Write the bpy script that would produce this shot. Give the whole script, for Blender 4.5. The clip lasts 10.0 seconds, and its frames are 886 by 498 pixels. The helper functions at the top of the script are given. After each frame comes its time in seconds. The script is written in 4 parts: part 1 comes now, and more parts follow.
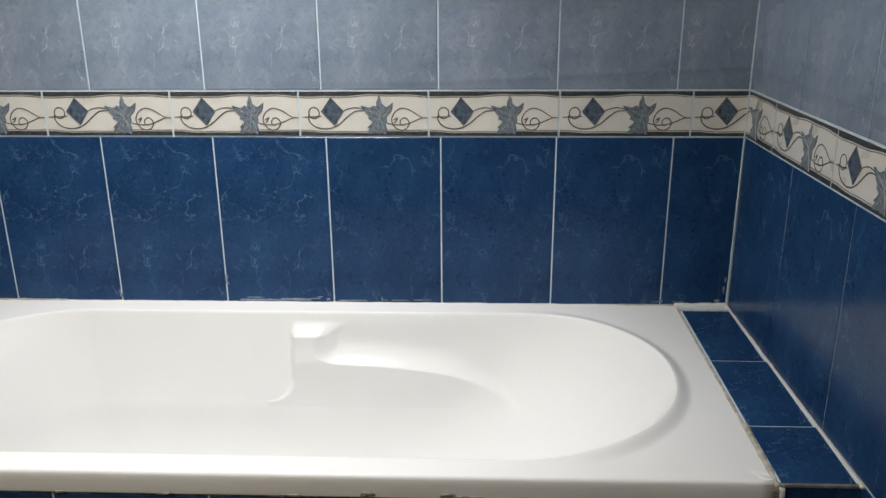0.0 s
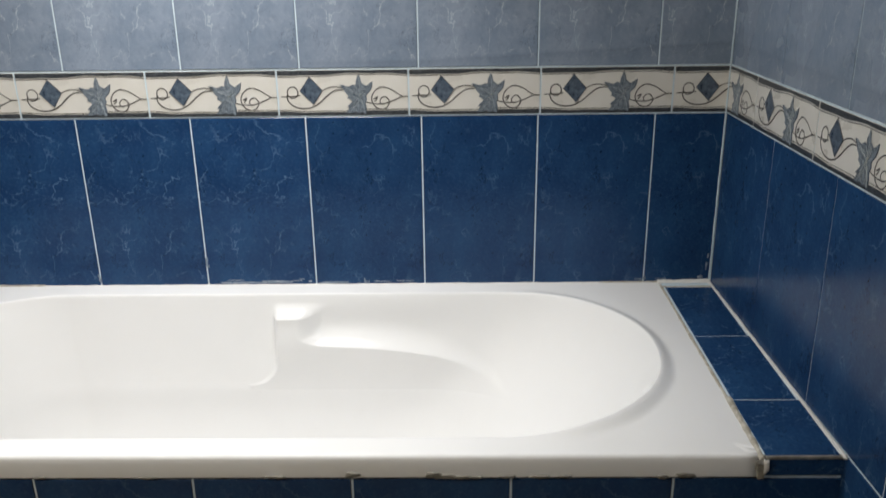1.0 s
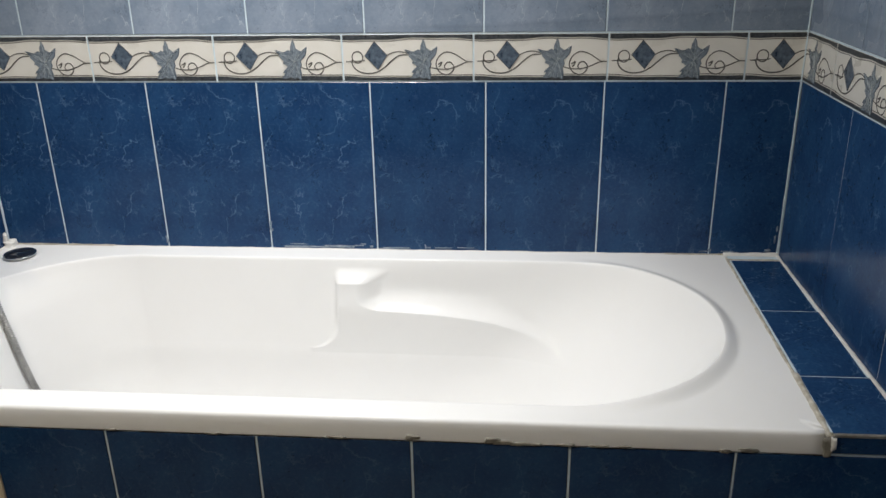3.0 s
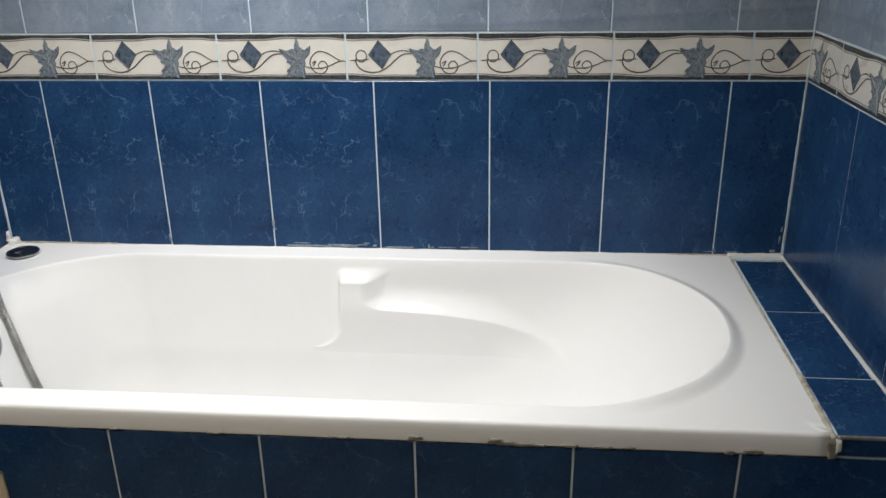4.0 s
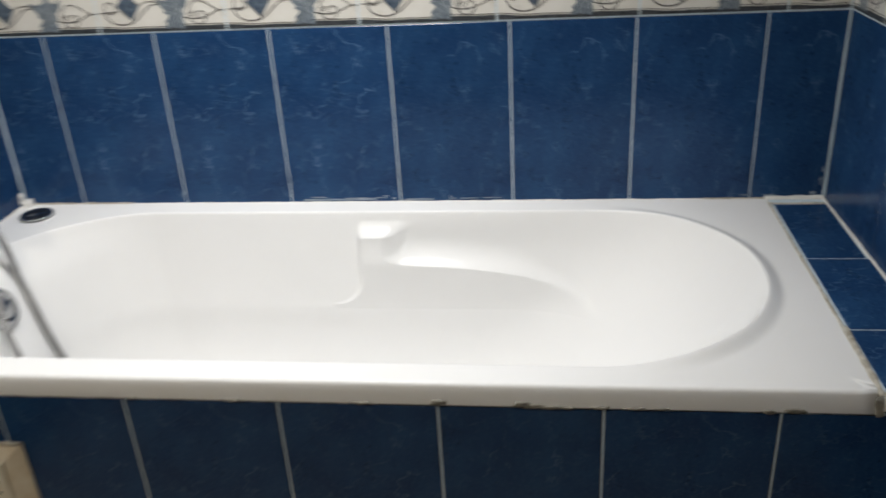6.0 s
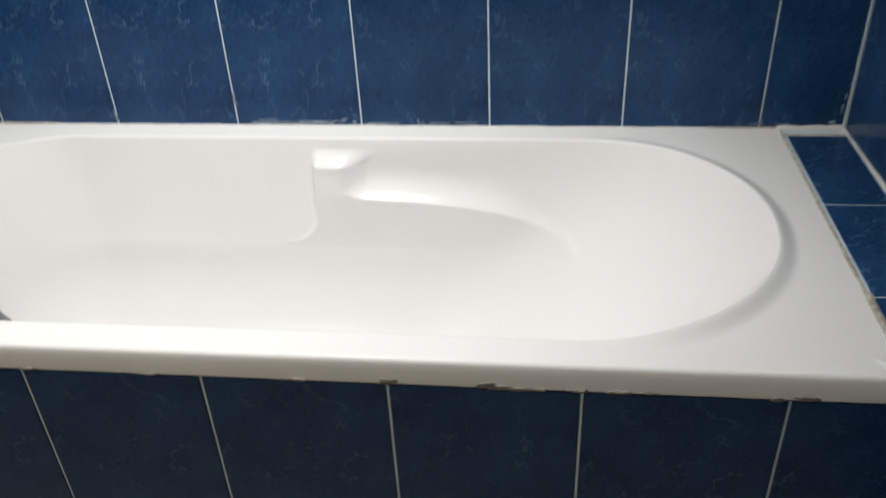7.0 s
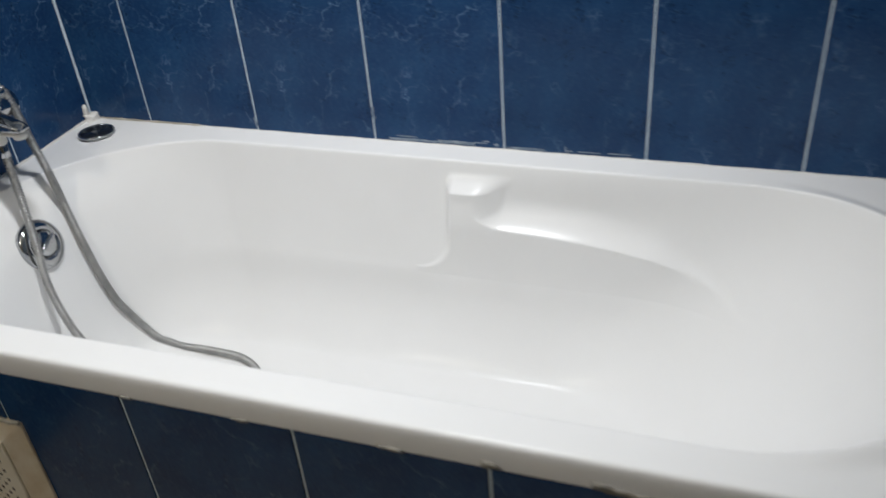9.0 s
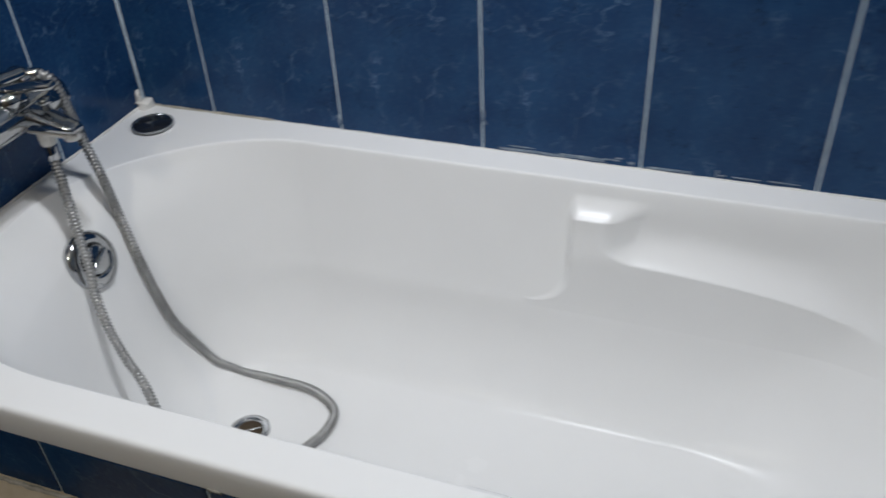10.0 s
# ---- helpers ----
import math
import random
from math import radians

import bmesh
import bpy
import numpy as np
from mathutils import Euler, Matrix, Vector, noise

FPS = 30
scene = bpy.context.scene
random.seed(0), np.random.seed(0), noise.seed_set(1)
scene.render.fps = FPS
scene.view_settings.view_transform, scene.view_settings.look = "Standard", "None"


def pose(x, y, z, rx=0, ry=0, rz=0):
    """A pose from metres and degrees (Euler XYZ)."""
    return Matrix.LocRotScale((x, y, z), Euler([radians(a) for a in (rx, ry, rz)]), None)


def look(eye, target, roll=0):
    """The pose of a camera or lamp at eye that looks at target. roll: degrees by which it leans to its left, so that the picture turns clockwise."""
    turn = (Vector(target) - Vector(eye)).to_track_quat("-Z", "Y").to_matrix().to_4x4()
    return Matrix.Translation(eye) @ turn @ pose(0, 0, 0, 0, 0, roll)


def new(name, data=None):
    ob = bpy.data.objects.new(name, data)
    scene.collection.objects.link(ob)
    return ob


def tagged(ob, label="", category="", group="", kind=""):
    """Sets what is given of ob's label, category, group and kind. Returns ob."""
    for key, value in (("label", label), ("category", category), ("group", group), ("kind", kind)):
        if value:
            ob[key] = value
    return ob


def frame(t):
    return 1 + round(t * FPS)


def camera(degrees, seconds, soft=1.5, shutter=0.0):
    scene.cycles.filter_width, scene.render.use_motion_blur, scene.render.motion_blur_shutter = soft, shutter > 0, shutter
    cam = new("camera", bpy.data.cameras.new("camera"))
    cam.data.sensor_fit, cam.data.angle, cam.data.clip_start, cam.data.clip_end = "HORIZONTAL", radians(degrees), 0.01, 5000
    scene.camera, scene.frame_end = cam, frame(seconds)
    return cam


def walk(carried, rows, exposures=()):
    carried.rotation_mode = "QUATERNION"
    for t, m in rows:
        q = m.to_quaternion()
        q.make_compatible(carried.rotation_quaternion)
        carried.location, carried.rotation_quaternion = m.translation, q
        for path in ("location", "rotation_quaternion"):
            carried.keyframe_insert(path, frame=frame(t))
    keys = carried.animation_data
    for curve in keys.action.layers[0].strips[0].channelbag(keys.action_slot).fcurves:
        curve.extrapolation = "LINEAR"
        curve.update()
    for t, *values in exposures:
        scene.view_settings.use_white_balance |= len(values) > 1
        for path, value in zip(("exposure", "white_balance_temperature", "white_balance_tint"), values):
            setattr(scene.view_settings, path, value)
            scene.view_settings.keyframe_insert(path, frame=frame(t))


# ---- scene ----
cam = camera(55.4, 10.0, shutter=0.95)
PATH = [
    (0, (1.091, -1.826, 1.325), (1.013, 0.063, 0.673), -0.4),
    (0.5, (1.084, -1.825, 1.323), (1.022, 0.063, 0.668), -0.4),
    (1, (1.091, -1.818, 1.312), (1.054, 0.059, 0.624), -0.8),
    (1.5, (1.089, -1.827, 1.306), (1.035, 0.038, 0.585), -0.8),
    (2, (1.081, -1.827, 1.301), (0.973, 0.024, 0.552), -0.9),
    (2.5, (1.081, -1.821, 1.303), (0.92, 0.025, 0.553), -1.3),
    (4, (1.078, -1.812, 1.305), (0.902, 0.031, 0.55), -1.0),
    (4.5, (1.083, -1.807, 1.307), (0.896, 0.037, 0.555), -1.0),
    (5, (1.09, -1.81, 1.319), (0.861, 0.032, 0.572), -1.6),
    (5.5, (1.094, -1.806, 1.309), (0.763, 0.003, 0.523), -2.2),
    (6, (1.086, -1.736, 1.297), (0.842, 0.044, 0.418), -3.5),
    (6.2, (1.064, -1.69, 1.304), (0.892, 0.09, 0.408), -2.9),
    (7.3, (1.144, -1.454, 1.247), (0.856, 0.176, 0.126), -2.7),
    (7.5, (1.16, -1.429, 1.252), (0.803, 0.194, 0.139), -2.8),
    (8, (1.151, -1.399, 1.235), (0.691, 0.177, 0.092), -2.9),
    (8.5, (1.162, -1.373, 1.252), (0.618, 0.203, 0.147), -4.7),
    (9, (1.126, -1.335, 1.261), (0.537, 0.23, 0.163), -5.0),
    (9.5, (0.983, -1.232, 1.261), (0.439, 0.316, 0.117), -3.3),
    (10, (0.875, -1.146, 1.243), (0.287, 0.356, 0.06), -3.3),
]
walk(cam, [(t, look(eye, target, roll)) for t, eye, target, roll in PATH],
     exposures=[(0.0, 0.18, 6350, 11.5), (2.5, 0.23, 6320, 11.5), (5.5, 0.17, 6310, 11.5), (7.5, 0.03, 6370, 11), (8.5, -0.12, 6190, 11), (9.0, -0.14, 6110, 11), (10.0, -0.44, 5950, 11.5)])

# ---- world and lamps: a closed bathroom lit by a three-bulb lamp high on the wall over the tub ----
world = bpy.data.worlds.new("world")
scene.world = world
world.use_nodes = True
world.node_tree.nodes["Background"].inputs[0].default_value = (0.02, 0.022, 0.025, 1)
world.node_tree.nodes["Background"].inputs[1].default_value = 0.3
CEIL = 2.45
# each bulb: its place, what it is turned towards, watts, cone
LAMPS = [((0.50, -0.42, 2.10), (0.46, -0.40, 0.5), 41.0, 95), ((0.70, -0.42, 2.10), (0.66, -0.40, 0.5), 41.0, 95), ((0.90, -0.42, 2.10), (1.67, -0.52, 1.60), 15.0, 80)]
for at, towards, watts, cone in LAMPS:
    bulb = bpy.data.lights.new("bulb_light", "SPOT")
    bulb.spot_size, bulb.spot_blend = radians(cone), 1.0
    bulb.energy, bulb.shadow_soft_size, bulb.color = watts, 0.07, (1.0, 0.985, 0.945) if watts > 20 else (0.93, 0.98, 1.0)
    new("bulb_light", bulb).matrix_basis = look(at, towards)

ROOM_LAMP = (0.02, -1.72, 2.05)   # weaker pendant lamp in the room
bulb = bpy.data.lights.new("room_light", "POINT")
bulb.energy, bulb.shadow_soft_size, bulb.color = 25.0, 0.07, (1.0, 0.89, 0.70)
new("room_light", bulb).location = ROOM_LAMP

# ---- measures ----
RIM = 0.56            # height of the tub's deck
LIP = 0.523           # underside of the tub's lip
XL, XR = -0.15, 1.671  # left wall, right wall at the far corner
TX0, TX1, TY = -0.15, 1.554, -0.706   # tub outline
PITCH = 0.253         # tile and joint
SKEW = 0.9            # the right wall's turn, degrees
ROOM_Y = -2.6
Z_DARK, Z_BORDER = 0.955, 1.056


# ---- materials ----
def mat(name, color=(0.8, 0.8, 0.8), rough=0.4, metal=0.0, coat=0.0, spec=0.5):
    m = bpy.data.materials.new(name)
    m.use_nodes = True
    b = m.node_tree.nodes["Principled BSDF"]
    b.inputs["Base Color"].default_value = (*color, 1)
    b.inputs["Roughness"].default_value = rough
    b.inputs["Metallic"].default_value = metal
    b.inputs["Coat Weight"].default_value = coat
    b.inputs["Specular IOR Level"].default_value = spec
    return m, m.node_tree, b


def node(tree, kind, **values):
    n = tree.nodes.new(kind)
    for key, value in values.items():
        n.inputs[key].default_value = value
    return n


def ramp(tree, source, stops):
    r = tree.nodes.new("ShaderNodeValToRGB")
    els = r.color_ramp.elements
    els[0].position, els[0].color = stops[0][0], (*stops[0][1], 1)
    els[1].position, els[1].color = stops[-1][0], (*stops[-1][1], 1)
    for p, c in stops[1:-1]:
        e = els.new(p)
        e.color = (*c, 1)
    tree.links.new(source, r.inputs["Fac"])
    return r.outputs["Color"]


def grey(v):
    return (v, v, v)


def mixed(tree, fac, a, b):
    n = tree.nodes.new("ShaderNodeMix")
    n.data_type = "RGBA"
    for socket, value in ((n.inputs["Factor"], fac), (n.inputs["A"], a), (n.inputs["B"], b)):
        if isinstance(value, (int, float)):
            socket.default_value = value
        elif isinstance(value, tuple):
            socket.default_value = (*value, 1)
        else:
            tree.links.new(value, socket)
    return n.outputs["Result"]


def times(tree, a, b):
    n = tree.nodes.new("ShaderNodeMath")
    n.operation = "MULTIPLY"
    for socket, value in zip(n.inputs, (a, b)):
        if isinstance(value, (int, float)):
            socket.default_value = value
        else:
            tree.links.new(value, socket)
    return n.outputs[0]


def bump(tree, bsdf, source, strength, distance=0.001):
    n = node(tree, "ShaderNodeBump", Strength=strength, Distance=distance)
    tree.links.new(source, n.inputs["Height"])
    tree.links.new(n.outputs["Normal"], bsdf.inputs["Normal"])


def strands(t, co, scale, width, mask_scale, lo, hi, seed, stretch=(1, 1, 1)):
    """Wispy broken lines: the level line of a jagged noise, let through in places only."""
    place = t.nodes.new("ShaderNodeMapping")
    place.inputs["Scale"].default_value = stretch
    t.links.new(co, place.inputs["Vector"])
    field = t.nodes.new("ShaderNodeTexNoise")
    field.noise_dimensions = "4D"
    for key, value in (("W", seed), ("Scale", scale), ("Detail", 7.0), ("Roughness", 0.56)):
        field.inputs[key].default_value = value
    t.links.new(place.outputs[0], field.inputs["Vector"])
    level = t.nodes.new("ShaderNodeMath")
    level.operation = "SUBTRACT"
    level.inputs[1].default_value = 0.5
    t.links.new(field.outputs["Fac"], level.inputs[0])
    off = t.nodes.new("ShaderNodeMath")
    off.operation = "ABSOLUTE"
    t.links.new(level.outputs[0], off.inputs[0])
    line = ramp(t, off.outputs[0], [(0.0, grey(1)), (width * 0.35, grey(0.7)), (width, grey(0))])
    where = t.nodes.new("ShaderNodeTexNoise")
    where.noise_dimensions = "4D"
    for key, value in (("W", seed + 4.3), ("Scale", mask_scale), ("Detail", 3.0)):
        where.inputs[key].default_value = value
    t.links.new(co, where.inputs["Vector"])
    return times(t, line, ramp(t, where.outputs["Fac"], [(lo, grey(0)), (hi, grey(1))]))


def marbled(name, deep, mid, vein, amount, rough, fleck, grain=0.07, dark_band=False, shift=0.0):
    """Glazed tile printed with cloudy marble, pale wisps and dark scratches; the print follows each tile's own axes."""
    m, t, b = mat(name, deep, rough, spec=0.19)
    co = t.nodes.new("ShaderNodeTexCoord").outputs["Object"]
    cloud = node(t, "ShaderNodeTexNoise", Scale=9.0, Detail=5.0, Roughness=0.62)
    t.links.new(co, cloud.inputs["Vector"])
    base = ramp(t, cloud.outputs["Fac"], [(0.34, deep), (0.68, mid)])
    fine = node(t, "ShaderNodeTexNoise", Scale=150.0, Detail=3.0, Roughness=0.7)
    t.links.new(co, fine.inputs["Vector"])
    base = mixed(t, times(t, ramp(t, fine.outputs["Fac"], [(0.5, grey(0)), (0.75, grey(1))]), grain), base, vein)
    soft = node(t, "ShaderNodeTexNoise", Scale=48.0, Detail=6.0, Roughness=0.7)
    t.links.new(co, soft.inputs["Vector"])
    base = mixed(t, times(t, ramp(t, soft.outputs["Fac"], [(0.50, grey(0)), (0.72, grey(1))]), grain * 2.6), base, tuple(0.55 * c for c in deep))
    dark = tuple(c * 0.28 for c in deep)
    for scale, width, mask, lo, hi, seed, stretch, weight in (
            (7.0, 0.0062, 12.0, 0.48, 0.62, 1.7, (1, 1, 1), 1.0), (11.0, 0.0056, 13.0, 0.51, 0.64, 6.2, (1, 1, 0.6), 0.9),
            (17.0, 0.0070, 12.0, 0.52, 0.66, 9.4, (1, 1, 1.5), 0.8), (27.0, 0.0120, 10.0, 0.52, 0.68, 14.8, (1, 1, 1), 0.5)):
        base = mixed(t, times(t, strands(t, co, scale, width, mask, lo, hi, seed + shift, stretch), amount * weight), base, vein)
    base = mixed(t, times(t, strands(t, co, 22.0, 0.0085, 15.0, 0.54, 0.62, 21.0, (1, 1, 0.7)), fleck), base, dark)
    speck = node(t, "ShaderNodeTexNoise", Scale=110.0, Detail=2.0)
    t.links.new(co, speck.inputs["Vector"])
    base = mixed(t, times(t, ramp(t, speck.outputs["Fac"], [(0.68, grey(0)), (0.72, grey(1))]), fleck), base, dark)
    if dark_band:
        # a faint darker band over the border, climbing towards the corner
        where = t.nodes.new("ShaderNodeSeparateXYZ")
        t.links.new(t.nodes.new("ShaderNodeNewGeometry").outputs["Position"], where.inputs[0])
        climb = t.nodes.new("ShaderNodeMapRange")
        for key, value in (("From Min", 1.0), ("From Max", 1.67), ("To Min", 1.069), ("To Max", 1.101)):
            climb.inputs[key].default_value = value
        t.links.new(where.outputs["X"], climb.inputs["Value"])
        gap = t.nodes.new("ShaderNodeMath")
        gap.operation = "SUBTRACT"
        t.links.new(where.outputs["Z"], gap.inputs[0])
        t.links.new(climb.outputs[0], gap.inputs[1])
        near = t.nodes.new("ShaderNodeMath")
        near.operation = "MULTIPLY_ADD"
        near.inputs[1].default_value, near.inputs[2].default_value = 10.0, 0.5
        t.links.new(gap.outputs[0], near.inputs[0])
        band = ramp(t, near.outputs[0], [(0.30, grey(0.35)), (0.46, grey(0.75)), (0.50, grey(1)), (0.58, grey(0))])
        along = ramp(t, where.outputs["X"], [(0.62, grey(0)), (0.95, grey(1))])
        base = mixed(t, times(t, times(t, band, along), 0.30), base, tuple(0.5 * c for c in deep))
    info = t.nodes.new("ShaderNodeObjectInfo")
    hsv = t.nodes.new("ShaderNodeHueSaturation")
    t.links.new(base, hsv.inputs["Color"])
    span = t.nodes.new("ShaderNodeMapRange")
    span.inputs["To Min"].default_value, span.inputs["To Max"].default_value = 0.93, 1.07
    t.links.new(info.outputs["Random"], span.inputs["Value"])
    t.links.new(span.outputs[0], hsv.inputs["Value"])
    t.links.new(hsv.outputs["Color"], b.inputs["Base Color"])
    smear = node(t, "ShaderNodeTexNoise", Scale=7.0, Detail=4.0)
    t.links.new(co, smear.inputs["Vector"])
    t.links.new(ramp(t, smear.outputs["Fac"], [(0.3, grey(rough * 0.75)), (0.75, grey(rough * 1.5))]), b.inputs["Roughness"])
    bump(t, b, fine.outputs["Fac"], 0.08, 0.0006)
    return m


def mottled(name, a, b_col, scale, rough, bumpy=0.2, metal=0.0, fine=6.0, world_space=False, coat=0.0):
    m, t, b = mat(name, a, rough, metal, coat)
    tc = t.nodes.new("ShaderNodeTexCoord")
    co = tc.outputs["Object"]
    if world_space:
        co = t.nodes.new("ShaderNodeNewGeometry").outputs["Position"]
    n1 = node(t, "ShaderNodeTexNoise", Scale=scale, Detail=6.0, Roughness=0.6)
    n2 = node(t, "ShaderNodeTexNoise", Scale=scale * fine, Detail=3.0)
    t.links.new(co, n1.inputs["Vector"])
    t.links.new(co, n2.inputs["Vector"])
    c = ramp(t, n1.outputs["Fac"], [(0.35, a), (0.68, b_col)])
    c = mixed(t, times(t, n2.outputs["Fac"], 0.3), c, b_col)
    t.links.new(c, b.inputs["Base Color"])
    t.links.new(ramp(t, n1.outputs["Fac"], [(0.3, grey(rough * 0.85)), (0.7, grey(min(1, rough * 1.25)))]), b.inputs["Roughness"])
    if bumpy:
        bump(t, b, n2.outputs["Fac"], bumpy, 0.001)
    return m


DARK = marbled("dark_blue_glaze", (0.0112, 0.039, 0.113), (0.0195, 0.066, 0.163), (0.22, 0.36, 0.52), 0.43, 0.19, 0.7)
DARK_QUIET = marbled("dark_blue_glaze_quiet", (0.0115, 0.040, 0.115), (0.0195, 0.066, 0.163), (0.20, 0.34, 0.50), 0.27, 0.19, 0.85, shift=31.0)
SKIRT_GLAZE = marbled("dark_blue_glaze_few_veins", (0.0112, 0.039, 0.113), (0.0195, 0.066, 0.163), (0.22, 0.36, 0.52), 0.22, 0.19, 0.5)
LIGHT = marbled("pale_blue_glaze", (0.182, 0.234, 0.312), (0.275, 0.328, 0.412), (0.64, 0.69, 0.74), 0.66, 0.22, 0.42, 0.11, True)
CREAM = mottled("cream_glaze", (0.67, 0.645, 0.585), (0.73, 0.71, 0.66), 14, 0.28, 0.05)
GROUT = mottled("white_grout", (0.53, 0.63, 0.69), (0.66, 0.76, 0.82), 30, 0.85, 0.5, world_space=True)
SILICONE = mottled("white_silicone", (0.70, 0.69, 0.65), (0.82, 0.81, 0.78), 22, 0.45, 0.4, world_space=True)
SMEAR = mottled("dried_sealant_film", (0.05, 0.10, 0.18), (0.34, 0.40, 0.46), 140, 0.6, 0.3, world_space=True)
DIRTY = mottled("soiled_sealant", (0.26, 0.23, 0.17), (0.62, 0.59, 0.52), 70, 0.7, 0.6, world_space=True)
MORTAR = mottled("grey_brown_mortar", (0.12, 0.112, 0.095), (0.31, 0.29, 0.245), 60, 0.9, 0.8, world_space=True)
GAP_DARK = mottled("dark_gap_bead", (0.03, 0.028, 0.025), (0.09, 0.08, 0.065), 50, 0.85, 0.6, world_space=True)
ACRYLIC = mottled("white_acrylic", (0.845, 0.845, 0.838), (0.88, 0.88, 0.875), 2.5, 0.22, 0.045, world_space=True)
ACRYLIC.node_tree.nodes["Principled BSDF"].inputs["Specular IOR Level"].default_value = 0.18
CHROME = mottled("chrome", (0.38, 0.39, 0.40), (0.47, 0.48, 0.49), 20, 0.09, 0.0, metal=1.0)
HOSE_STEEL = mottled("hose_steel", (0.28, 0.28, 0.275), (0.41, 0.41, 0.40), 40, 0.42, 0.0, metal=0.75)
BLACK_GLOSS = mottled("dark_mirror_cap", (0.012, 0.014, 0.02), (0.025, 0.028, 0.036), 25, 0.08, 0.0, metal=0.2)
NYLON_REFLECTION = mottled("limescaled_nylon_and_tub_reflection", (0.55, 0.54, 0.51), (0.72, 0.71, 0.68), 60, 0.6, 0.3)
CREAM_PLASTIC = mottled("aged_cream_paint", (0.60, 0.49, 0.33), (0.76, 0.69, 0.56), 22, 0.5, 0.3)
CREAM_PANEL = mottled("aged_cream_panel", (0.76, 0.69, 0.54), (0.84, 0.79, 0.66), 18, 0.45, 0.15)
HOLE = mottled("dark_hole", (0.045, 0.030, 0.016), (0.08, 0.055, 0.03), 40, 0.9, 0.0)
INK_LINE = mottled("grey_brown_ink", (0.050, 0.048, 0.044), (0.13, 0.12, 0.11), 90, 0.3, 0.1)
INK_BAND = mottled("blue_black_marbled_ink", (0.004, 0.005, 0.008), (0.085, 0.095, 0.105), 110, 0.3, 0.2)
INK_DIAMOND = mottled("slate_blue_ink", (0.018, 0.034, 0.062), (0.13, 0.17, 0.22), 110, 0.3, 0.2)
INK_LEAF = mottled("blue_grey_ink", (0.060, 0.085, 0.115), (0.25, 0.29, 0.33), 120, 0.3, 0.3)
INK_VEIN = mottled("pale_blue_grey_ink", (0.40, 0.45, 0.46), (0.52, 0.55, 0.55), 70, 0.3, 0.1)
PLASTER = mottled("white_plaster", (0.74, 0.73, 0.70), (0.80, 0.79, 0.77), 3, 0.9, 0.2, world_space=True)
WARM = mottled("cream_paint", (0.22, 0.19, 0.15), (0.28, 0.24, 0.19), 3, 0.8, 0.2, world_space=True)
FLOOR_TILE = mottled("beige_floor_tile", (0.30, 0.25, 0.18), (0.42, 0.36, 0.27), 8, 0.35, 0.1, world_space=True)
STEEL_EDGE = mottled("tarnished_edge_trim", (0.22, 0.20, 0.16), (0.55, 0.52, 0.46), 55, 0.4, 0.3, metal=0.6, world_space=True)

# ---- building helpers ----
def mesh_of(name, bm, material, smooth=False):
    me = bpy.data.meshes.new(name)
    if smooth:
        for f in bm.faces:
            f.smooth = True
    bm.normal_update()
    bm.to_mesh(me)
    bm.free()
    me.materials.append(material)
    return me


def part(name, bm, material, parent=None, label="", smooth=False, m=None):
    ob = new(name, bm if isinstance(bm, bpy.types.Mesh) else mesh_of(name, bm, material, smooth))
    if parent is not None:
        ob.parent = parent
    if m is not None:
        ob.matrix_basis = m
    if label:
        tagged(ob, label)
    return ob


def root(name, at, label, category, kind="", group=""):
    ob = new(name)
    ob.location = at
    ob.empty_display_size = 0.05
    return tagged(ob, label, category, group, kind)


def box(x0, x1, y0, y1, z0, z1, bevel=0.0, segments=1):
    bm = bmesh.new()
    bmesh.ops.create_cube(bm, size=1)
    for v in bm.verts:
        v.co = Vector(((x0 + x1) / 2 + v.co.x * (x1 - x0), (y0 + y1) / 2 + v.co.y * (y1 - y0), (z0 + z1) / 2 + v.co.z * (z1 - z0)))
    if bevel:
        bmesh.ops.bevel(bm, geom=bm.edges[:], offset=bevel, segments=segments, affect="EDGES", profile=0.5)
    return bm


def lathe(profile, n=40, axis="z"):
    """A turned body from (radius, height) pairs."""
    bm = bmesh.new()
    rings = []
    for r, h in profile:
        if r < 1e-6:
            rings.append([bm.verts.new((0, 0, h))])
        else:
            rings.append([bm.verts.new((r * math.cos(2 * math.pi * i / n), r * math.sin(2 * math.pi * i / n), h)) for i in range(n)])
    for a, b in zip(rings, rings[1:]):
        for i in range(n):
            j = (i + 1) % n
            q = [a[i % len(a)], a[j % len(a)], b[j % len(b)], b[i % len(b)]]
            q = list(dict.fromkeys(q))
            if len(q) > 2:
                bm.faces.new(q)
    if axis == "x":
        bmesh.ops.transform(bm, matrix=Matrix.Rotation(radians(90), 4, "Y"), verts=bm.verts)
    if axis == "y":
        bmesh.ops.transform(bm, matrix=Matrix.Rotation(radians(-90), 4, "X"), verts=bm.verts)
    bmesh.ops.recalc_face_normals(bm, faces=bm.faces)
    return bm


def spline(points, steps=10, closed=False):
    """Catmull-Rom through the points."""
    p = [Vector(q) for q in points]
    n = len(p)
    out = []
    for i in range(n if closed else n - 1):
        a, b, c, d = (p[(i + k) % n] if closed else p[min(max(i + k, 0), n - 1)] for k in (-1, 0, 1, 2))
        for s in range(steps):
            t = s / steps
            out.append(0.5 * (2 * b + (c - a) * t + (2 * a - 5 * b + 4 * c - d) * t * t + (3 * b - a - 3 * c + d) * t ** 3))
    if not closed:
        out.append(p[-1])
    return out


